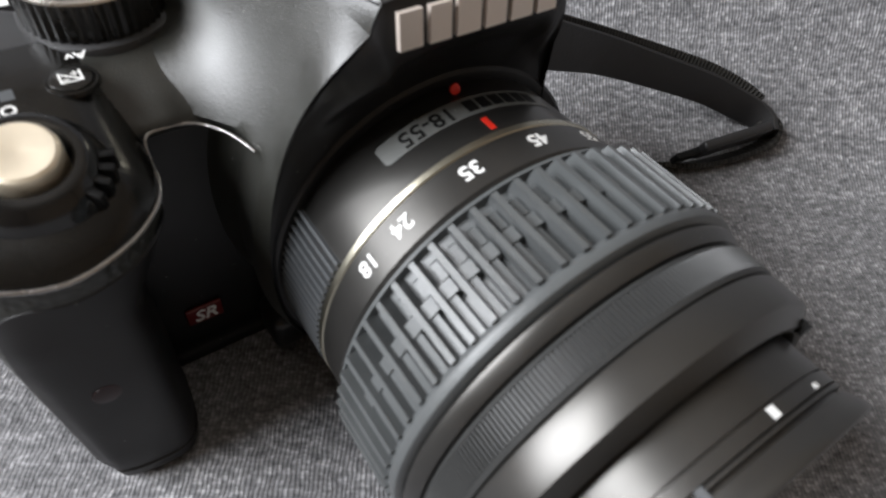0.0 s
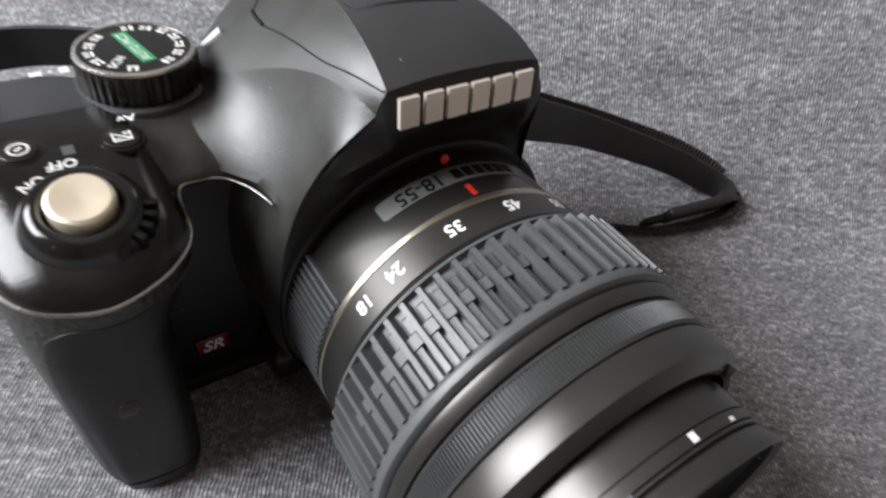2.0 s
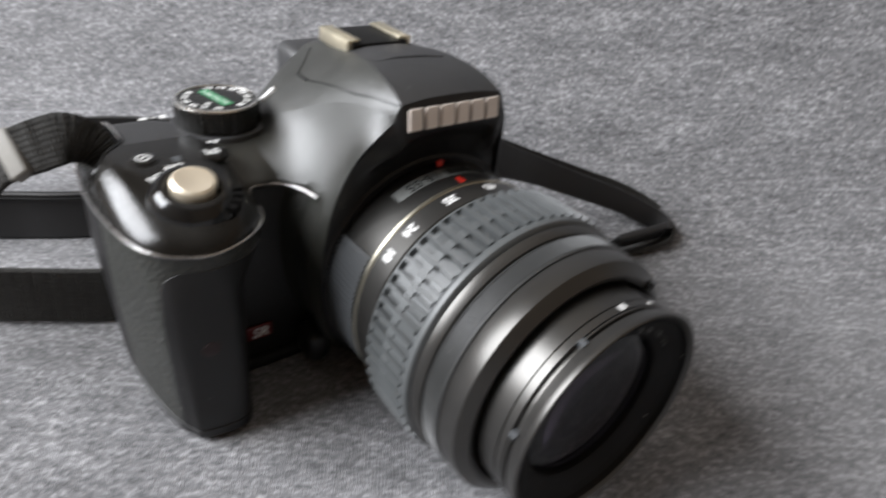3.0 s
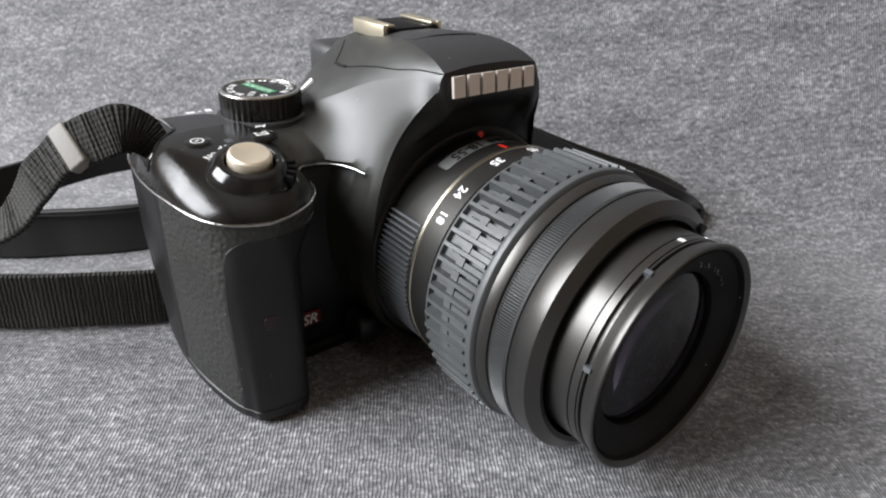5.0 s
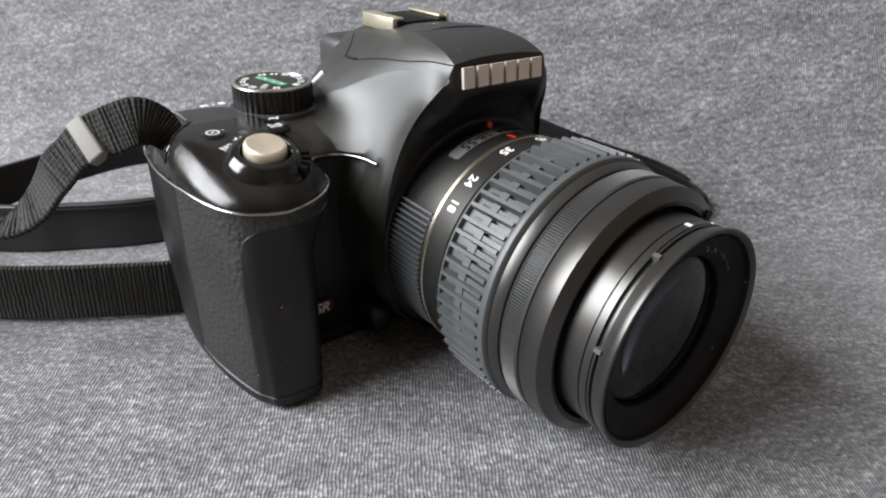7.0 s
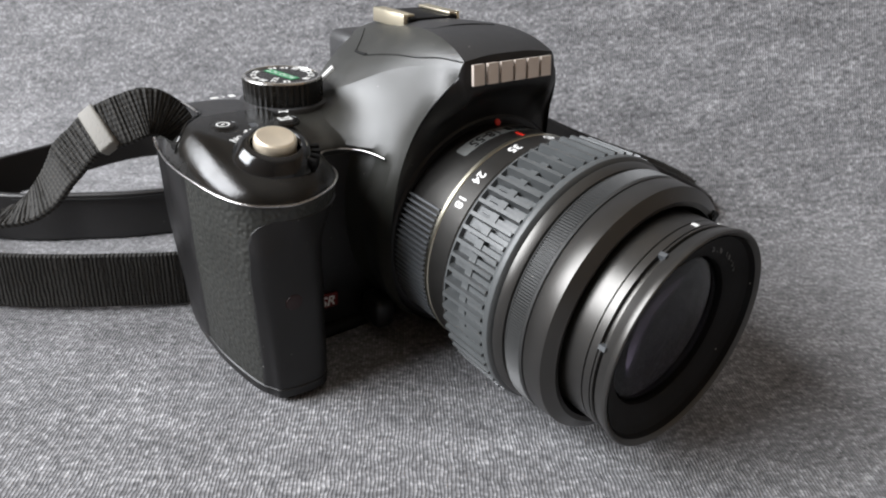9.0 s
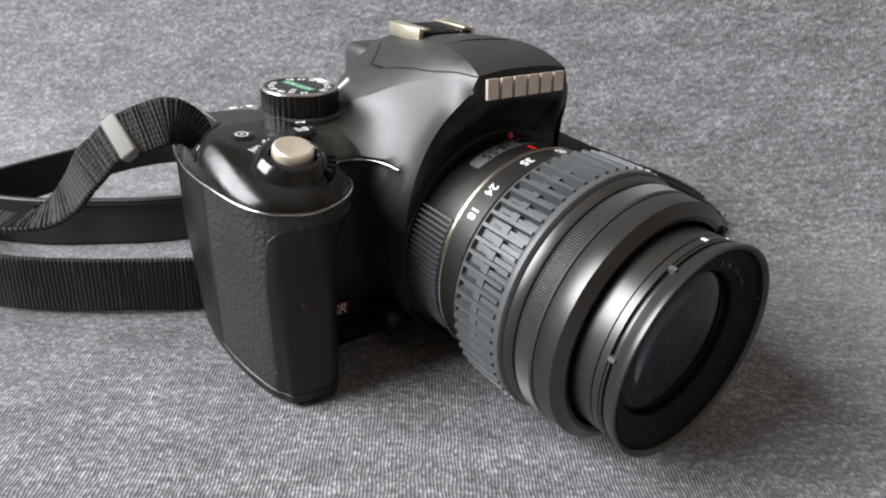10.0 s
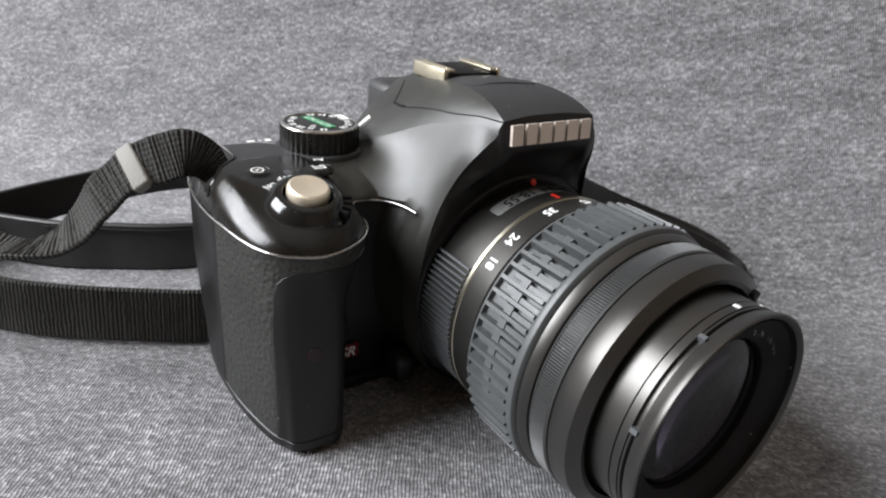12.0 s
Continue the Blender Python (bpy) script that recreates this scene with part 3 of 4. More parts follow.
def side_panel():
    """Smooth black plastic side behind the rubber."""
    P = []
    c = np.array([-60.0, 38.0])
    for z in [0.9, 3, 6, 12, 20, 30, 40, 46, 50, 53, 55, 56.5]:
        row = []
        first = np.interp(z, [0, 4, 10, 20, 30, 48], [81, 81, 80, 79, 78, 77])
        for k in np.linspace(first, 104, 26):
            o = at_index(grip_outline(z), k)
            d = (o - c) / np.linalg.norm(o - c)
            up = z if z < 50 else z + (trim_z(o[1]) - 56.8) * (z - 50) / 6.4
            row.append((*(o + d * (0.2 if first < k < 104 else -0.3)), up))
        P.append(row)
    return grid("side_panel", np.array(P))


part("side_panel", side_panel(), PANEL, body, "smooth black side of the body")


def grip_foot():
    P = []
    for z, k in ((0.0, -0.8), (0.35, 0.0), (1.0, 0.4), (2.0, 0.55), (4.8, 0.5), (5.3, -0.2)):
        o = grip_outline(max(z, 0.6))
        c = np.array([-60.0, 38.0])
        d = o - c
        o = c + d * (1 + k / np.linalg.norm(d, axis=1))[:, None]
        P.append(np.column_stack([o, np.full(len(o), z) + 0.05 * np.maximum(0, o[:, 1] - 12)]))
    return grid("grip_foot", np.array(P), close_v=True, cap=True)


part("remote_sensor", moved(disc(2.2, 0.35, 32, 0.2), place(-63.6, 9.45, 32.0, 90)), SENSOR, body, "dark red remote sensor window")
part("grip_foot", grip_foot(), PANEL, body, "smooth black base of the grip")

TRIM = grip_outline(57.0, 160)


def trim_strip():
    """Narrow chrome line round the grip, from the strap lug to the inner side."""
    keep = [p for p in TRIM if not (p[1] > 62.6 or (p[0] > -70 and p[1] > 58) or (p[0] > -50 and p[1] > 24))]
    order = sorted(keep, key=lambda p: -math.atan2(p[1] - 38, p[0] + 60) % (2 * math.pi))
    start = min(range(len(order)), key=lambda k: (order[k][0] + 78) ** 2 + (order[k][1] - 57) ** 2)
    seq = order[start:] + order[:start]
    d = [np.hypot(*(np.array(seq[k]) - np.array(seq[k - 1]))) for k in range(1, len(seq))]
    if max(d) > 12:
        seq = seq[int(np.argmax(d)) + 1:] + seq[:int(np.argmax(d)) + 1]
    pts = []
    for x, y in seq[::3]:
        out = np.array([x + 60, y - 38])
        out = out / np.linalg.norm(out)
        pts.append((x + out[0] * 0.25, y + out[1] * 0.25, trim_z(y) + 0.1))
    return tube("trim", pts, 0.33, 110, 8)


part("trim", trim_strip(), CHROME, body, "worn chrome line round the grip")


DECK_Y = np.linspace(0, 80, 161)
DECK_Z = np.interp(DECK_Y, [5, 14, 21, 30, 37, 45, 70], [63.0, 64.3, 65.3, 67.4, 68.5, 69.0, 69.0])
for _ in range(60):
    DECK_Z[1:-1] = 0.25 * DECK_Z[:-2] + 0.5 * DECK_Z[1:-1] + 0.25 * DECK_Z[2:]


def deck_z(y):
    return float(np.interp(y, DECK_Y, DECK_Z))


# plan of the strap recess behind the horn of the deck, and its visible edge
RECESS = [(-77.6, 42.5), (-75.6, 43.2), (-73.5, 45.2), (-70.2, 48.8), (-67.3, 52.4), (-67.6, 60), (-68, 66.5), (-68, 80), (-90, 80), (-90, 63), (-78.0, 63), (-77.5, 57), (-77.2, 50)]


def in_recess(x, y):
    inside = False
    for (ax, ay), (bx, by) in zip(RECESS, RECESS[1:] + RECESS[:1]):
        if (ay > y) != (by > y) and x < ax + (y - ay) / (by - ay) * (bx - ax):
            inside = not inside
    return inside


TOP_RIM = grip_outline(57.0, 420)
TOP_RIM[:, 1] += 4.0 * np.clip((TOP_RIM[:, 1] - 56) / 8, 0, 1) * (TOP_RIM[:, 0] > -72)
RIM_FINE = spline(TOP_RIM, 1300, True)


def top_z(px, py):
    """Height of the glossy deck: it rolls up from the chrome line."""
    d = np.sqrt(((RIM_FINE - (px, py)) ** 2).sum(1).min())
    t = min(1.0, d / np.interp(py, [12, 26, 40], [14.0, 13.0, 7.5]))
    k = (1 - (1 - t) ** 2.4) ** 0.62
    z0 = trim_z(py)
    return z0 + (deck_z(py) - z0) * k


def grip_top():
    """Glossy pillow from the chrome line up to the shutter deck: one rounded sheet, open over the strap recess."""
    rows, m = 46, len(TOP_RIM)
    verts = []
    for i in range(rows):
        s = (i / (rows - 1)) ** 1.5
        for x, y in TOP_RIM:
            spine = np.array([-61.0, min(54.0, max(25.0, y))])
            px, py = np.array([x, y]) * (1 - s) + spine * s
            verts.append((px, py, top_z(px, py)))
    faces = []
    for i in range(rows - 1):
        for j in range(m):
            f = (i * m + j, (i + 1) * m + j, (i + 1) * m + (j + 1) % m, i * m + (j + 1) % m)
            cx, cy = sum(verts[k][0] for k in f) / 4, sum(verts[k][1] for k in f) / 4
            if not in_recess(cx, cy):
                faces.append(f)
    bm = mesh_of("grip_top", verts, faces)
    bmesh.ops.delete(bm, geom=[v for v in bm.verts if not v.link_faces], context="VERTS")
    return bm


def cut_at(bm, y, keep_back):
    """Keeps the half of a sheet behind or in front of the plane at y."""
    bmesh.ops.bisect_plane(bm, geom=bm.verts[:] + bm.edges[:] + bm.faces[:], dist=1e-6, plane_co=(0, y * MM, 0), plane_no=(0, 1, 0), clear_inner=keep_back, clear_outer=not keep_back)
    return bm


part("grip_top", cut_at(grip_top(), 49.5, False), GLOSS, body, "glossy black shutter deck over the grip")
part("top_deck", cut_at(grip_top(), 49.62, True), TOPCOVER, body, "matte black top deck beside the dial")
EDGE = spline([(*p, 0) for p in RECESS[:7]], 40)[:, :2]
part("recess_wall", grid("recess_wall", np.array([[(x, y, min(z, top_z(x, y) - 0.05)) for z in (58.0, 61.0, 64.0, 66.0, 75.0)] for x, y in EDGE])), SHINY, body, "glossy black wall of the strap recess")
part("recess_edge", tube("recess_edge", [(x, y, top_z(x, y)) for x, y in EDGE], 0.34, 60), SHINY, body, "rounded glossy edge of the strap recess")
part("deck_edge", tube("deck_edge", [(-67.5, 53.2, 68.8), (-67.6, 58, 69.05), (-68, 63.5, 69.0), (-68.6, 66.8, 68.6)], 0.32, 24), CHROME, body, "thin bright line along the edge of the top deck")
part("dial_seat", moved(disc(12.6, 8.0, 64, 0.8, -8.0), place(-41.8, 56.2, 69.0)), TOPCOVER, body, "black seat under the dial")

# chrome ridge where the shell meets the front
part("ridge", tube("ridge", [(-44.7, 22.5, 58.8), (-44.35, 26.5, 59.0), (-44.1, 29.6, 59.3), (-43.7, 30.7, 60.1), (-42.8, 31.3, 60.5), (-41.0, 31.6, 60.5), (-37.8, 31.6, 60.35), (-35.0, 30.2, 60.2), (-32.6, 27.2, 60.1), (-31.1, 23.9, 59.9), (-30.0, 20.8, 59.4)], 0.25, 70), CHROME, body, "thin chrome ridge along the shell")


def shoulder():
    """Fillet between the grip's inner side, the dial seat and the shell, above the ridge."""
    xs = (-47.6, -45.0, -42.0, -39.0, -36.0, -33.5)
    rows = [(33.3, (58, 58, 58, 58, 58, 58)), (31.5, (61.0, 60.4, 60.7, 60.8, 60.0, 59.5)), (34.0, (63.4, 62.9, 63.0, 63.2, 62.9, 63.6)), (38.0, (65.8, 65.3, 65.2, 65.4, 65.4, 65.6)),
            (42.0, (67.2, 67.0, 67.0, 67.1, 67.1, 67.2)), (47.0, (68.6, 68.6, 68.5, 68.4, 68.3, 68.2))]
    K = np.array([[(x, y, z) for x, z in zip(xs, zs)] for y, zs in rows])
    D = np.array([spline(K[:, j], 40) for j in range(len(xs))]).transpose(1, 0, 2)
    return grid("shoulder", np.array([spline(r, 36) for r in D]))


part("shoulder", shoulder(), SHELL, body, "satin black shoulder between grip and shell")

# shutter release: tilted forward
TILT = place(-59.6, 23.5, 65.2, 15)
part("switch_collar", moved(grid("switch_collar", np.array([[(q * math.cos(a), q * math.sin(a), z) for q, z in ((10.4, -3.0), (10.1, -0.4), (9.3, 1.4), (8.0, 3.2), (7.2, 3.75), (6.3, 3.75), (5.8, 3.2), (5.7, 1.6))] for a in np.linspace(0, 2 * np.pi, 72, endpoint=False)]), close_u=True), TILT), SHINY, body, "glossy black on-off switch collar")
part("shutter_button", moved(grid("shutter_button", np.array([[(q * math.cos(a), q * math.sin(a), z) for q, z in ((5.1, 1.0), (5.1, 4.5), (4.9, 5.1), (4.4, 5.45), (3.4, 5.4), (1.8, 5.25), (0.01, 5.2))] for a in np.linspace(0, 2 * np.pi, 64, endpoint=False)]), close_u=True), TILT), BUTTON, body, "champagne metal shutter button")
for k in range(4):
    a = math.radians(-50 + k * 13)
    part("lever_tooth", moved(rounded_box(-0.6, 0.6, -1.6, 1.6, -1.0, 2.2, 0.3, 2), TILT @ place(9.2 * math.cos(a), 9.2 * math.sin(a), 0.2, 0, 0, math.degrees(a) - 90)), DARK, body, "ribbed black switch lever")
for word, x, y in (("ON", -65.3, 31.8), ("OFF", -60.3, 34.7)):
    turn_z = math.degrees(math.atan2(y - 22.9, x + 60.2)) + 90
    part("switch_marking", flat_on(lettering(word, 2.7, 0.04, bold=0.06), place(x, y, deck_z(y) + 0.15, -10, 0, turn_z)), WHITE, body, "white painted marking", smooth=False)
part("indicator_window", flat_on(bar(1.9, 2.2, d=0.05), place(-58.6, 37.9, deck_z(37.9) + 0.05, 9)), STRIPE, body, "small grey indicator window", smooth=False)
for nm, x, y in (("info_button", -65.6, 40.4), ("exposure_button", -49.9, 38.2)):
    z = deck_z(y) - 0.25
    part("button_well", moved(grid("button_well", np.array([[(q * math.cos(a), q * math.sin(a), h) for q, h in ((4.0, -0.4), (3.75, 0.28), (3.45, 0.34), (3.3, 0.1), (3.3, -0.6))] for a in np.linspace(0, 2 * np.pi, 40, endpoint=False)]), close_u=True), place(x, y, z, 3)), GLOSS, body)
    rim = part(nm, moved(disc(3.15, 1.4, 40, 0.5, -0.8), place(x, y, z, 3)), GLOSS, body, "small glossy black button")
    if nm == "info_button":
        part("button_ring", moved(grid("button_ring", np.array([[(q * math.cos(a), q * math.sin(a), h) for q, h in ((1.7, 0.60), (1.7, 0.66), (1.35, 0.66), (1.35, 0.60))] for a in np.linspace(0, 2 * np.pi, 40, endpoint=False)]), close_u=True, close_v=True), place(x, y, z, 3)), WHITE, rim, "white ring marking")
        part("button_marking", flat_on(bar(1.3, 0.5, d=0.03), place(x, y, z + 0.62, 3, 0, 40)), WHITE, rim, smooth=False)
    else:
        for w, h, dx, dy, r in ((3.2, 0.32, 0, 1.3, 0), (3.2, 0.32, 0, -1.3, 0), (0.32, 2.6, 1.45, 0, 0), (0.32, 2.6, -1.45, 0, 0), (3.6, 0.3, 0, 0, -39), (1.0, 0.28, -0.75, -0.7, 0), (1.0, 0.28, 0.7, 0.7, 0), (0.28, 1.0, 0.7, 0.7, 0)):
            part("button_marking", flat_on(bar(w, h, d=0.03), place(x + dx, y + dy, z + 0.62, 3, 0, r)), WHITE, rim, "white exposure symbol", smooth=False)
part("mode_marking", flat_on(lettering("Av", 2.9, 0.03, bold=0.05), place(-47.9, 43.2, 69.1, 0, 0, 180)), WHITE, body, "white painted marking", smooth=False)
for k, (w, h) in enumerate(((1.7, 2.2), (0.9, 0.5), (2.2, 1.5))):
    part("name_bar", flat_on(bar(w, h, d=0.03), place(-54.2 - (0, 2.4, 5.0)[k], 64.3, 69.06)), WHITE, body, "white model name drawn as a plain bar", smooth=False)

# mode dial
dial = tagged(part("mode_dial", moved(grid("mode_dial", np.array([[((11.2 - (0.35 if (i % 4) in (0, 1) and 0 < k < 3 else 0) - c) * math.cos(a), (11.2 - (0.35 if (i % 4) in (0, 1) and 0 < k < 3 else 0) - c) * math.sin(a), z) for k, (c, z) in enumerate(((0.2, -2), (0, -1.4), (0, 5.3), (0.4, 6.0), (1.6, 6.1), (11.19, 6.1)))] for i, a in enumerate(np.linspace(0, 2 * np.pi, 160, endpoint=False))]), close_u=True), place(-41.8, 56.2, 69.4)), GLOSS, body, "knurled black mode dial"))
part("dial_ring", moved(grid("dial_ring", np.array([[(q * math.cos(a), q * math.sin(a), z) for q, z in ((10.95, 5.75), (10.8, 6.15), (10.4, 6.35), (10.05, 6.35), (9.95, 6.0))] for a in np.linspace(0, 2 * np.pi, 96, endpoint=False)]), close_u=True), place(-41.8, 56.2, 69.4)), DIALRING, dial, "thin chrome ring")
part("dial_bar", flat_on(bar(13.0, 2.7, d=0.05), place(-41.9, 56.5, 75.58, 0, 0, 102)), GREEN, dial, "green bar on the dial", smooth=False)
part("dial_marking", flat_on(lettering("AUTO PICT", 2.3, 0.02, bold=0.0), place(-41.9, 56.5, 75.66, 0, 0, 102)), WHITE, dial, "white painted marking", smooth=False)
for k in range(15):
    a = math.radians(110 + k * 24)
    if abs(math.sin(a - math.radians(102))) < 0.2 or abs(a % (2 * math.pi) - math.radians(226)) < 0.3:
        continue
    for du, dv, w, h in ((-0.75, 0, 0.7, 1.7), (0.55, 0.45, 1.1, 0.5), (0.55, -0.5, 1.0, 0.55)) if k % 3 else ((0, 0.5, 1.9, 0.5), (-0.6, -0.5, 0.6, 1.0), (0.6, -0.5, 0.6, 1.0)):
        part("dial_marking", flat_on(bar(w, h, du, dv, d=0.04), place(-41.8 + 8.0 * math.cos(a), 56.2 + 8.0 * math.sin(a), 75.57, 0, 0, math.degrees(a) + 90)), WHITE, dial, "white dial symbol drawn as plain bars", smooth=False)
part("dial_marking", flat_on(lettering("SCN", 2.3, 0.03, bold=0.03), place(-46.0, 51.6, 75.57, 0, 0, 52)), WHITE, dial, "white painted marking", smooth=False)
part("dial_index", tube("dial_index", on_housing([(55.4, 14.9), (54.4, 14.5), (52.9, 13.5)], 14, 0.25), 0.9, 14), WHITE, body, "white index line beside the dial")

# badge, release lever, lug
part("badge", rounded_box(-47.2, -39.6, 31.9, 32.9, 10.0, 14.8, 0.4), BADGE, body, "small dark red badge")
part("badge_marking", flat_on(lettering("SR", 4.6, 0.06, 0.25, 0.08), place(-43.4, 31.8, 12.3, 90)), WHITE, body, "white letters on the badge", smooth=False)
part("focus_lever", rounded_box(-33, -26, 20, 30, 4, 14, 2.2), PANEL, body, "small black focus switch")
part("strap_lug", tube("strap_lug", [(-71, 56, 62), (-74.5, 56, 66), (-75.5, 57, 69.5), (-73, 58, 71), (-71, 58, 68)], 0.7, 30), CHROME, body, "bent steel strap lug")

# ---- the lens ----
lens = tagged(new("zoom_lens"), "black zoom lens with ribbed rubber rings mounted on the camera", "lens")
rear = part("rear_barrel", turned("rear_barrel", [(15.0, 29), (14.5, 30.6), (13.9, 31.0), (-1.2, 31.3), (-1.4, 30.4)]), BARREL, lens, "satin black rear barrel")
part("index_ring", turned("index_ring", [(-1.3, 30.5), (-1.3, 31.5), (-1.7, 31.9), (-2.7, 31.9), (-3.0, 31.5)]), RING, lens, "champagne metal ring")
num = part("number_ring", turned("number_ring", [(-2.9, 31.2), (-3.1, 31.8), (-9.8, 32.2), (-10.4, 31.6), (-10.9, 31.6)]), BARREL, lens, "black focal length ring")
for word, a in (("18", -51), ("24", -37.5), ("35", -15), ("45", 7.2), ("55", 29)):
    part("focal_marking", on_drum(lettering(word, 3.6, 0.03, bold=0.09), a, -6.0, 32.05), WHITE, num, "white painted focal length", smooth=False)
part("index_line", on_drum(bar(0.95, 3.0, d=0.1), 0.3, 1.0, 31.3), RED, rear, "red index line", smooth=False)


def plate():
    v, f = [], []
    for i, a in enumerate(np.linspace(-30.5, 33, 50)):
        for y in (8.2, 3.9):
            e = 0.45 if i in (0, 49) else 0.0
            v.append((31.28 * math.sin(math.radians(a)), y - math.copysign(e, y - 6), AX + 31.28 * math.cos(math.radians(a))))
    f = [(2 * i, 2 * i + 1, 2 * i + 3, 2 * i + 2) for i in range(49)]
    return mesh_of("plate", v, f)


pl = part("lens_plate", plate(), PLATE, rear, "grey name plate on the barrel")
part("plate_marking", on_drum(lettering("18-55", 4.4, 0.03, bold=0.05), -14.4, 6.05, 31.35), DARK, pl, "dark printed zoom range", smooth=False)
for k in range(6):
    part("plate_bar", on_drum(bar(2.0, 2.7, d=0.03), 0.5 + k * 4.6, 6.05, 31.35), DARK, pl, "dark brand letter drawn as a plain bar", smooth=False)
for k in range(24):
    part("barrel_ridge", join("barrel_ridge", [drum_block(13.4, -0.9, 30.9, 31.95, -59.2 - k * 2.75, 1.45, 0.3)]), STRIPE, rear, "raised grey ridge", smooth=False)

# zoom ring with its rubber pattern
zoom = part("zoom_ring", turned("zoom_ring", [(-10.8, 31.5), (-11.0, 32.5), (-11.3, 33.0), (-11.9, 33.1), (-12.2, 31.8), (-27.0, 31.8), (-27.1, 33.7), (-27.5, 34.1), (-28.4, 34.3), (-29.3, 34.1), (-29.8, 33.5), (-30.1, 32.2)]), RUBBER, lens, "grey-black rubber zoom ring")


def fin(y0, y1, r0, r1, a, w, taper, back, lean=0.0):
    """A fin whose rear end slopes back by the given length and whose crest leans over by some degrees."""
    v, f = drum_block(y0, y1, r0, r1, a, w, taper)
    q = math.radians(lean)
    out = []
    for k, (x, y, z) in enumerate(v):
        if k > 3:
            x, z = x * math.cos(q) + (z - AX) * math.sin(q), AX + (z - AX) * math.cos(q) - x * math.sin(q)
        out.append((x, y - back if k in (4, 5) else y, z))
    return out, f


def rib_mesh():
    p = [fin(-11.9, -27.4, 30.8, 34.7, 0, 2.4, 0.35, 1.3, 0.3),
         fin(-18.0, -20.4, 30.8, 33.5, 2.9, 3.8, 0.05, 0.1),
         fin(-20.2, -27.4, 30.8, 33.2, 2.3, 2.6, 0.15, 0.3),
         fin(-12.7, -17.4, 30.8, 32.6, 3.7, 2.4, 0.15, 1.8)]
    bm = join("rib", p)
    bmesh.ops.transform(bm, matrix=Matrix.Translation((0, 0, -AX * MM)), verts=bm.verts)
    me = bpy.data.meshes.new("rib")
    bm.to_mesh(me)
    bm.free()
    me.materials.append(RUBBER)
    return me


RIB = rib_mesh()
for k in range(60):
    r = new("rib", RIB)
    r.parent = zoom
    r.matrix_local = place(0, 0, AX, 0, k * 6.0 + 1.0)

part("bevel_ring", turned("bevel_ring", [(-30.0, 31.5), (-30.2, 33.0), (-30.5, 33.35), (-31.4, 33.3), (-32.9, 32.5), (-33.1, 31.9), (-33.3, 31.4)]), BARREL, lens, "satin black bevelled ring")


def focus_ring():
    n = 1200
    ang = np.linspace(0, 2 * np.pi, n, endpoint=False)
    prof = [(-33.2, 31.4, 0), (-33.4, 32.2, 0), (-34.0, 32.6, 0), (-34.2, 32.7, 1), (-38.4, 32.7, 1), (-38.6, 32.6, 0), (-39.2, 32.4, 0), (-39.5, 31.6, 0)]
    P = np.array([[((r - (0.42 if g and i % 4 < 2 else 0)) * math.sin(a), y, AX + (r - (0.42 if g and i % 4 < 2 else 0)) * math.cos(a)) for y, r, g in prof] for i, a in enumerate(ang)])
    return grid("focus_ring", P, close_u=True)


part("focus_ring", focus_ring(), FOCUSRUBBER, lens, "finely ribbed rubber focus ring", smooth=False)
part("front_barrel", turned("front_barrel", [(-39.3, 31.2), (-39.5, 32.2), (-39.9, 32.45), (-44.9, 32.25), (-46.5, 29.9), (-46.8, 29.4), (-46.5, 28.2), (-44.0, 27.6), (-42, 26)]), BARREL, lens, "satin black outer barrel")
inner = part("inner_barrel", turned("inner_barrel", [(-40, 26.9), (-52.0, 26.9), (-52.1, 26.5), (-52.3, 26.5), (-52.4, 26.95), (-54.2, 26.95), (-54.3, 25.9), (-55.6, 25.9), (-55.7, 26.8), (-57.5, 27.3), (-58.7, 27.75), (-59.2, 27.65), (-59.4, 27.35), (-59.2, 26.9), (-58.5, 26.1)]), BARREL, lens, "satin black front barrel with hood grooves")
part("front_cone", turned("front_cone", [(-58.7, 26.0), (-57.4, 25.5), (-56.7, 24.2), (-56.4, 23.6), (-55.3, 20.4), (-54.6, 19.4), (-52.5, 19.2), (-50, 17.0), (-49.8, 15.5), (-46, 15.2), (-45.8, 13.2), (-40, 12.8), (-30, 9), (-30, 0.05)]), BAFFLE, inner, "black cone round the front glass")
part("hood_mark", join("hood_mark", [drum_block(-52.5, -54.0, 26.8, 27.1, 2.2, 2.4)]), WHITE, inner, "white hood mark", smooth=False)
part("hood_mark", join("hood_mark", [drum_block(-53.3, -54.0, 26.8, 27.05, 23, 2.4)]), WHITE, inner, "white hood mark", smooth=False)
# bayonet tabs: the lighter grey paints in their glint
for a in (-26, -75, 64, 115):
    part("bayonet_tab", join("bayonet_tab", [drum_block(-54.3, -56.0, 25.0, 27.35, a, 3.2, 0.3)]), STRIPE, inner, "small bayonet tab, grey in place of its glint", smooth=False)
for a0, a1 in ((-24.5, 60.0), (-165.0, -76.5)):
    part("bayonet_flange", turned("bayonet_flange", [(-54.4, 25.5), (-54.4, 26.8), (-54.6, 27.0), (-55.0, 27.0), (-55.15, 26.8), (-55.2, 25.5)], 60, a0, a1), BARREL, inner, "raised black bayonet flange")
part("release_tab", join("release_tab", [drum_block(-46.2, -47.6, 28.4, 30.6, 43, 3, 0.1)]), DARK, lens, "small black tab", smooth=False)
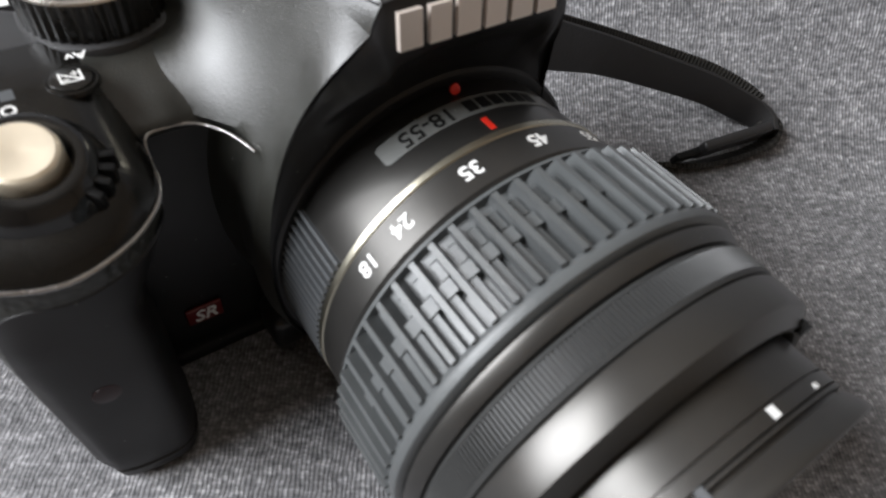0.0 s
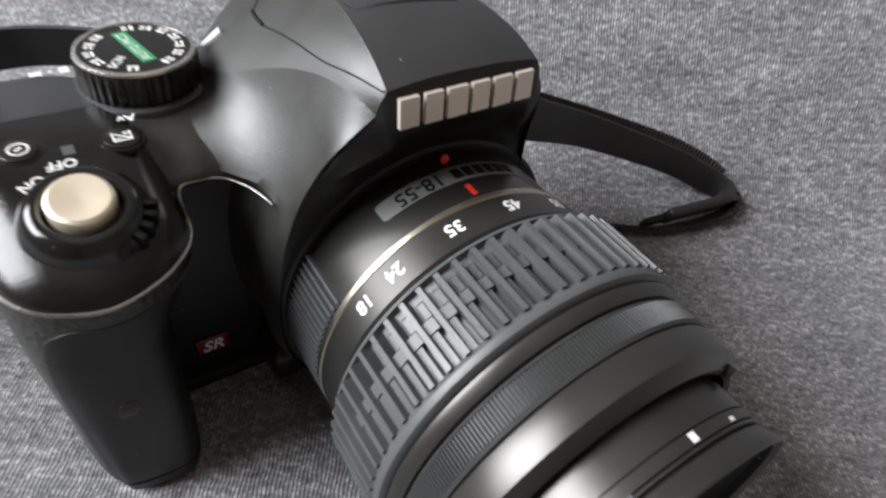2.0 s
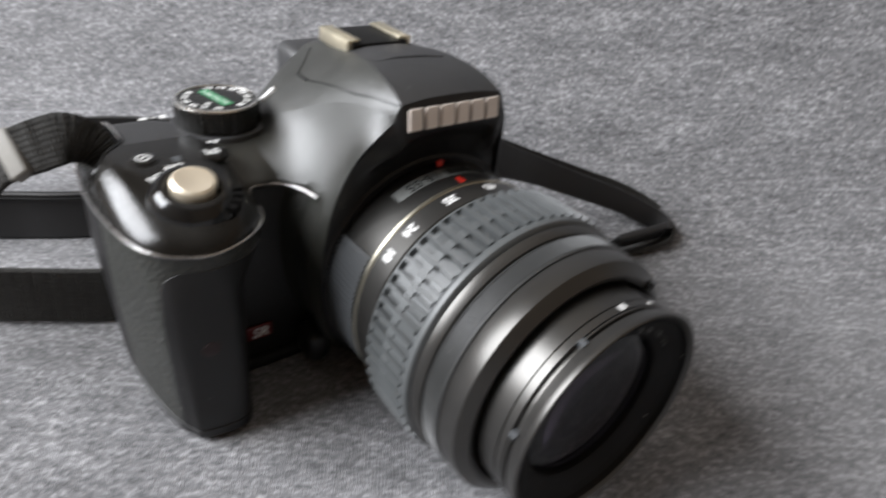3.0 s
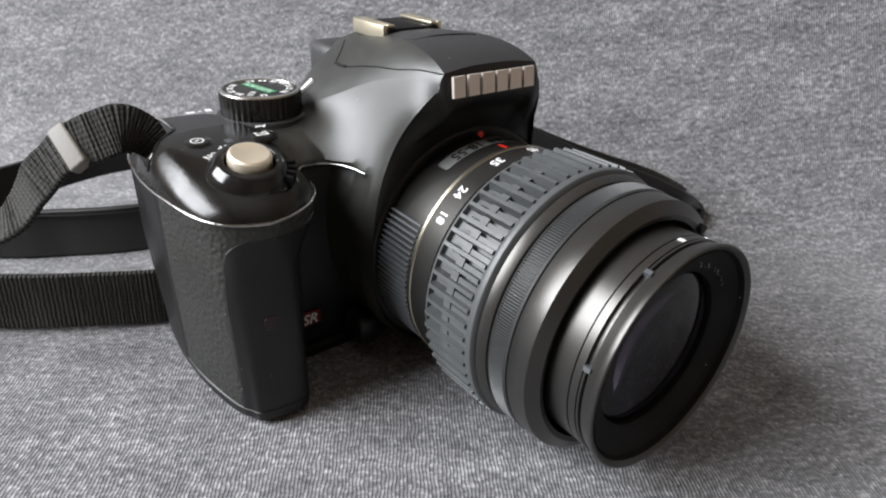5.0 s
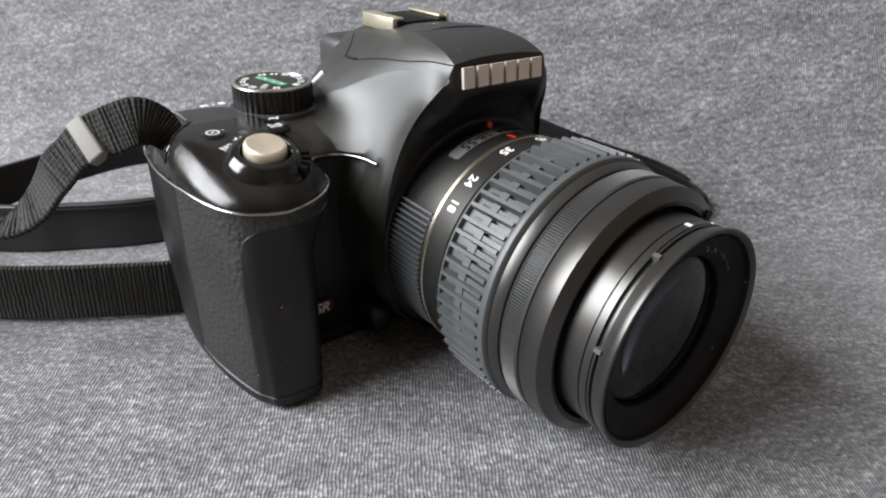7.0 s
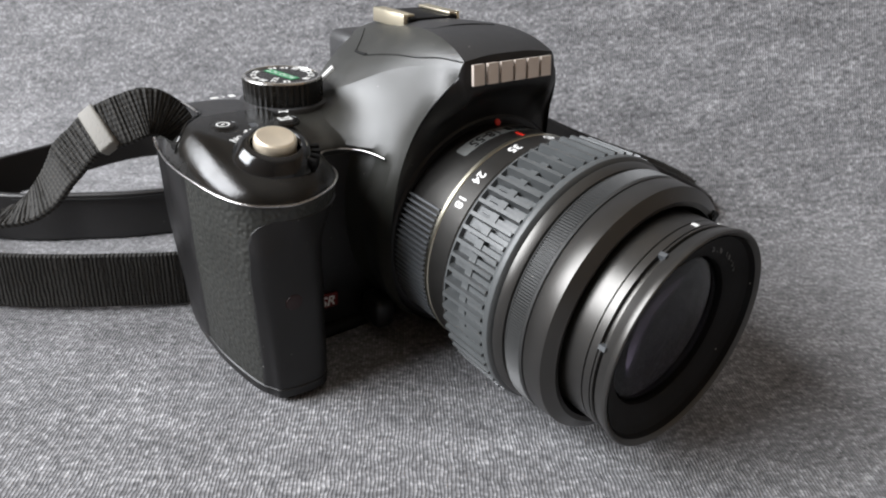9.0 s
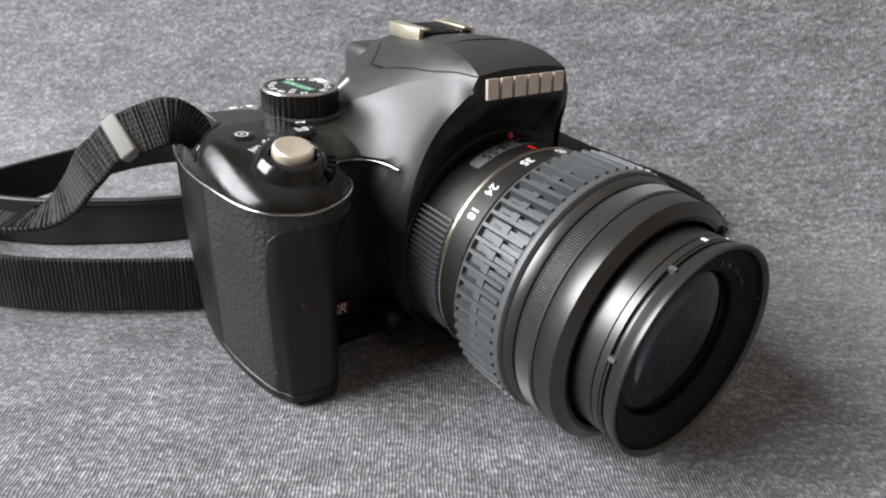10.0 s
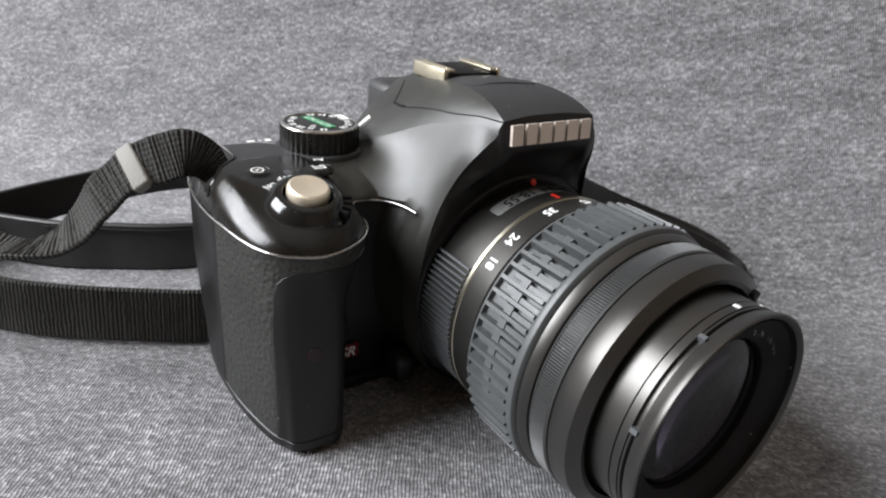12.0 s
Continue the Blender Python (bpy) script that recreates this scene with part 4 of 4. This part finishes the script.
for k, ch in enumerate("5.6 18-55"):
    if ch == " ":
        continue
    a = math.radians(16 + k * 5.0)
    part("ring_marking", moved(flat_on(lettering(ch, 2.5, 0.02, bold=0.02), pose(0, 0, 0)), place(21.9 * math.sin(a), -56.05, AX + 21.9 * math.cos(a), 73, math.degrees(a))), PLATE, inner, "grey engraved lens data", smooth=False)


def front_glass():
    prof = [(-53.2 - 2.2 * math.cos(q * math.pi / 2 / 12), 19.2 * math.sin(q * math.pi / 2 / 12) + 0.02) for q in range(13)]
    back = [(-51.5, 19.1), (-50.2, 12), (-49.6, 6), (-49.5, 0.02)]
    return turned("front_glass", prof + back, 96)


part("inner_glass", turned("inner_glass", [(-44.6 - 1.8 * math.cos(q * math.pi / 20), 12.9 * math.sin(q * math.pi / 20) + 0.02) for q in range(11)], 96), SHINY, lens, "dark inner lens element")
part("front_glass", front_glass(), GLASS, lens, "dark coated front glass")

# ---- strap ----
strap = tagged(new("neck_strap"), "black woven neck strap lying in loops round the camera", "camera strap")
part("webbing", band("webbing", [(-71.5, 55.5, 64.0), (-74.5, 56.3, 67.8), (-79, 57, 69.8), (-85, 59, 68), (-91.5, 61.7, 65), (-96, 63.3, 61), (-99.5, 64.6, 57), (-104.2, 67, 50), (-109.6, 70, 45), (-115.5, 73.5, 42.3), (-121, 77.5, 41), (-130, 86, 39), (-140, 98, 35), (-149, 113, 28)],
                        [(0.65, -0.1, 0.7), (0.6, 0.2, 0.75), (0.5, 0.3, 0.8), (0.45, 0.32, 0.82), (0.48, 0.32, 0.8), (0.4, 0.35, 0.8), (0.2, 0.45, 0.8), (0.0, 0.8, 0.4), (-0.1, 0.95, 0.05), (-0.1, 0.97, -0.15), (-0.1, 0.97, -0.1), (-0.3, 0.8, 0.4), (-0.2, 0.3, 0.9), (0, 0.1, 1)], [8, 11, 12.5, 13, 12.5, 12.5, 12.5, 12.5, 12, 12, 12, 12.5, 12.5, 12.5], 1.7, 190, 0.2), WEBBING, strap, "ribbed black webbing from the lug")
part("webbing", band("webbing", [(-149, 113, 28), (-157, 132, 19), (-153, 155, 12), (-132, 168, 14.5), (-100, 172, 19.5), (-60, 168, 25), (-20, 150, 25)],
                        [(0, 0, 1), (0, 0, 1), (0, 0.1, 1), (0, 0.1, 1), (0, 0.1, 1), (0, 0.1, 1), (0, 0.1, 1)], [12.5, 15, 18, 17, 15, 13.5, 13], 2.0), VINYL, strap, "black vinyl-backed strap behind the camera")
for h in (2.0, 17.0):
    part("stitching", tube("stitching", [(-41, 119.9, h), (-62.6, 125.3, h), (-76.7, 129.9, h), (-89.8, 136.5, h), (-111, 148.6, h)], 0.3, 60), DARK, strap, "stitched seam along the pad's edge")
along = Vector((-0.76, 0.27, -0.60)).normalized()
wide = Vector((0.45, 0.35, 0.8))
wide = (wide - along * wide.dot(along)).normalized()
turn = Matrix((along, wide.cross(along), wide)).transposed().to_4x4()
part("slider", moved(rounded_box(-2.5, 2.5, -1.7, 1.7, -6.7, 6.7, 0.8), Matrix.Translation((-90.4 * MM, 61.3 * MM, 65.6 * MM)) @ turn), SLIDER, strap, "grey leather strap slider")
part("webbing", band("webbing", [(-62, 70, 9.5), (-76, 75, 9.5), (-90, 82, 9.8), (-105, 90.5, 10), (-122, 103, 10), (-140, 122, 10), (-160, 150, 10), (-185, 200, 10)],
                        [(0.0, 0.15, 1)] * 8, 18.0, 2.0, 230, 0.12), WEBBING, strap, "ribbed black webbing standing on the fabric")
part("neck_pad", band("neck_pad", [(-40, 122, 9.5), (-62, 127, 9.5), (-76, 131.5, 9.5), (-89, 138, 9.5), (-110, 150, 9.5), (-140, 178, 9.5)],
                         [(0, 0.1, 1)] * 6, 18.0, 3.0, 80), VINYL, strap, "smooth black strap pad standing on the fabric")
part("webbing", band("webbing", [(40, 36, 53.5), (50, 38, 47.5), (71, 39, 38.3), (89, 36, 30.5), (108, 28, 23), (117.5, 21.5, 18.3), (122, 17.5, 16), (123.5, 13.5, 14.5), (122, 10, 12.8)],
                        [(0, 0.1, 1), (0, 0.1, 1), (0, 0.1, 1), (0, 0.1, 1), (0.05, 0.1, 1), (0.1, 0.1, 1), (0.1, 0, 1), (0.1, -0.1, 1), (0, -0.3, 1)], [13, 12, 10.5, 10, 9.5, 9, 8.5, 8, 7.5], 1.8, 100), VINYL, strap, "black strap bending round beside the lens")
part("webbing", band("webbing", [(45, 40.5, 51.0), (71, 41.3, 39.6), (92, 37.4, 31.2), (108, 30.5, 25.4), (118.5, 24, 20.4), (124, 19, 17)],
                        [(0, 0.2, 1), (0, 0.25, 1), (0, 0.3, 1), (0.05, 0.3, 1), (0.1, 0.3, 1), (0.1, 0.2, 1)], [11, 10.5, 10, 9.5, 9, 8], 1.6, 110), WEBBING, strap, "second layer of ribbed webbing")
part("webbing", band("webbing", [(123, 15, 14.8), (124.5, 11, 13.2), (121, 9, 10.8), (115.5, 11, 8.0), (106.5, 14, 6.0), (98, 17.5, 5.2), (90, 22.5, 5), (79, 29, 5), (66, 38, 5)],
                        [(0.1, 0, 1), (0.1, -0.3, 0.8), (0, -0.7, 0.5), (0, -0.8, 0.5), (0, -0.9, 0.5), (0.1, -0.9, 0.5), (0.3, -0.8, 0.5), (0.4, -0.7, 0.5), (0.4, -0.7, 0.5)], [7, 7, 6, 5.5, 5, 5, 5, 5, 5], 1.6, 100), WEBBING, strap, "ribbed black webbing folded under the strap")
part("keeper", moved(rounded_box(-11.5, 11.5, -1.5, 1.5, -4.6, 4.6, 1.0), place(109.2, 14.0, 12.8, 30, -8, -14)), VINYL, strap, "flat black strap keeper")
part("strap_end", moved(rounded_box(-5, 5, -1.0, 1.0, -2.6, 2.6, 0.5), place(96.4, 18.0, 9.6, 30, -8, -14)), DARK, strap, "black strap end tip")
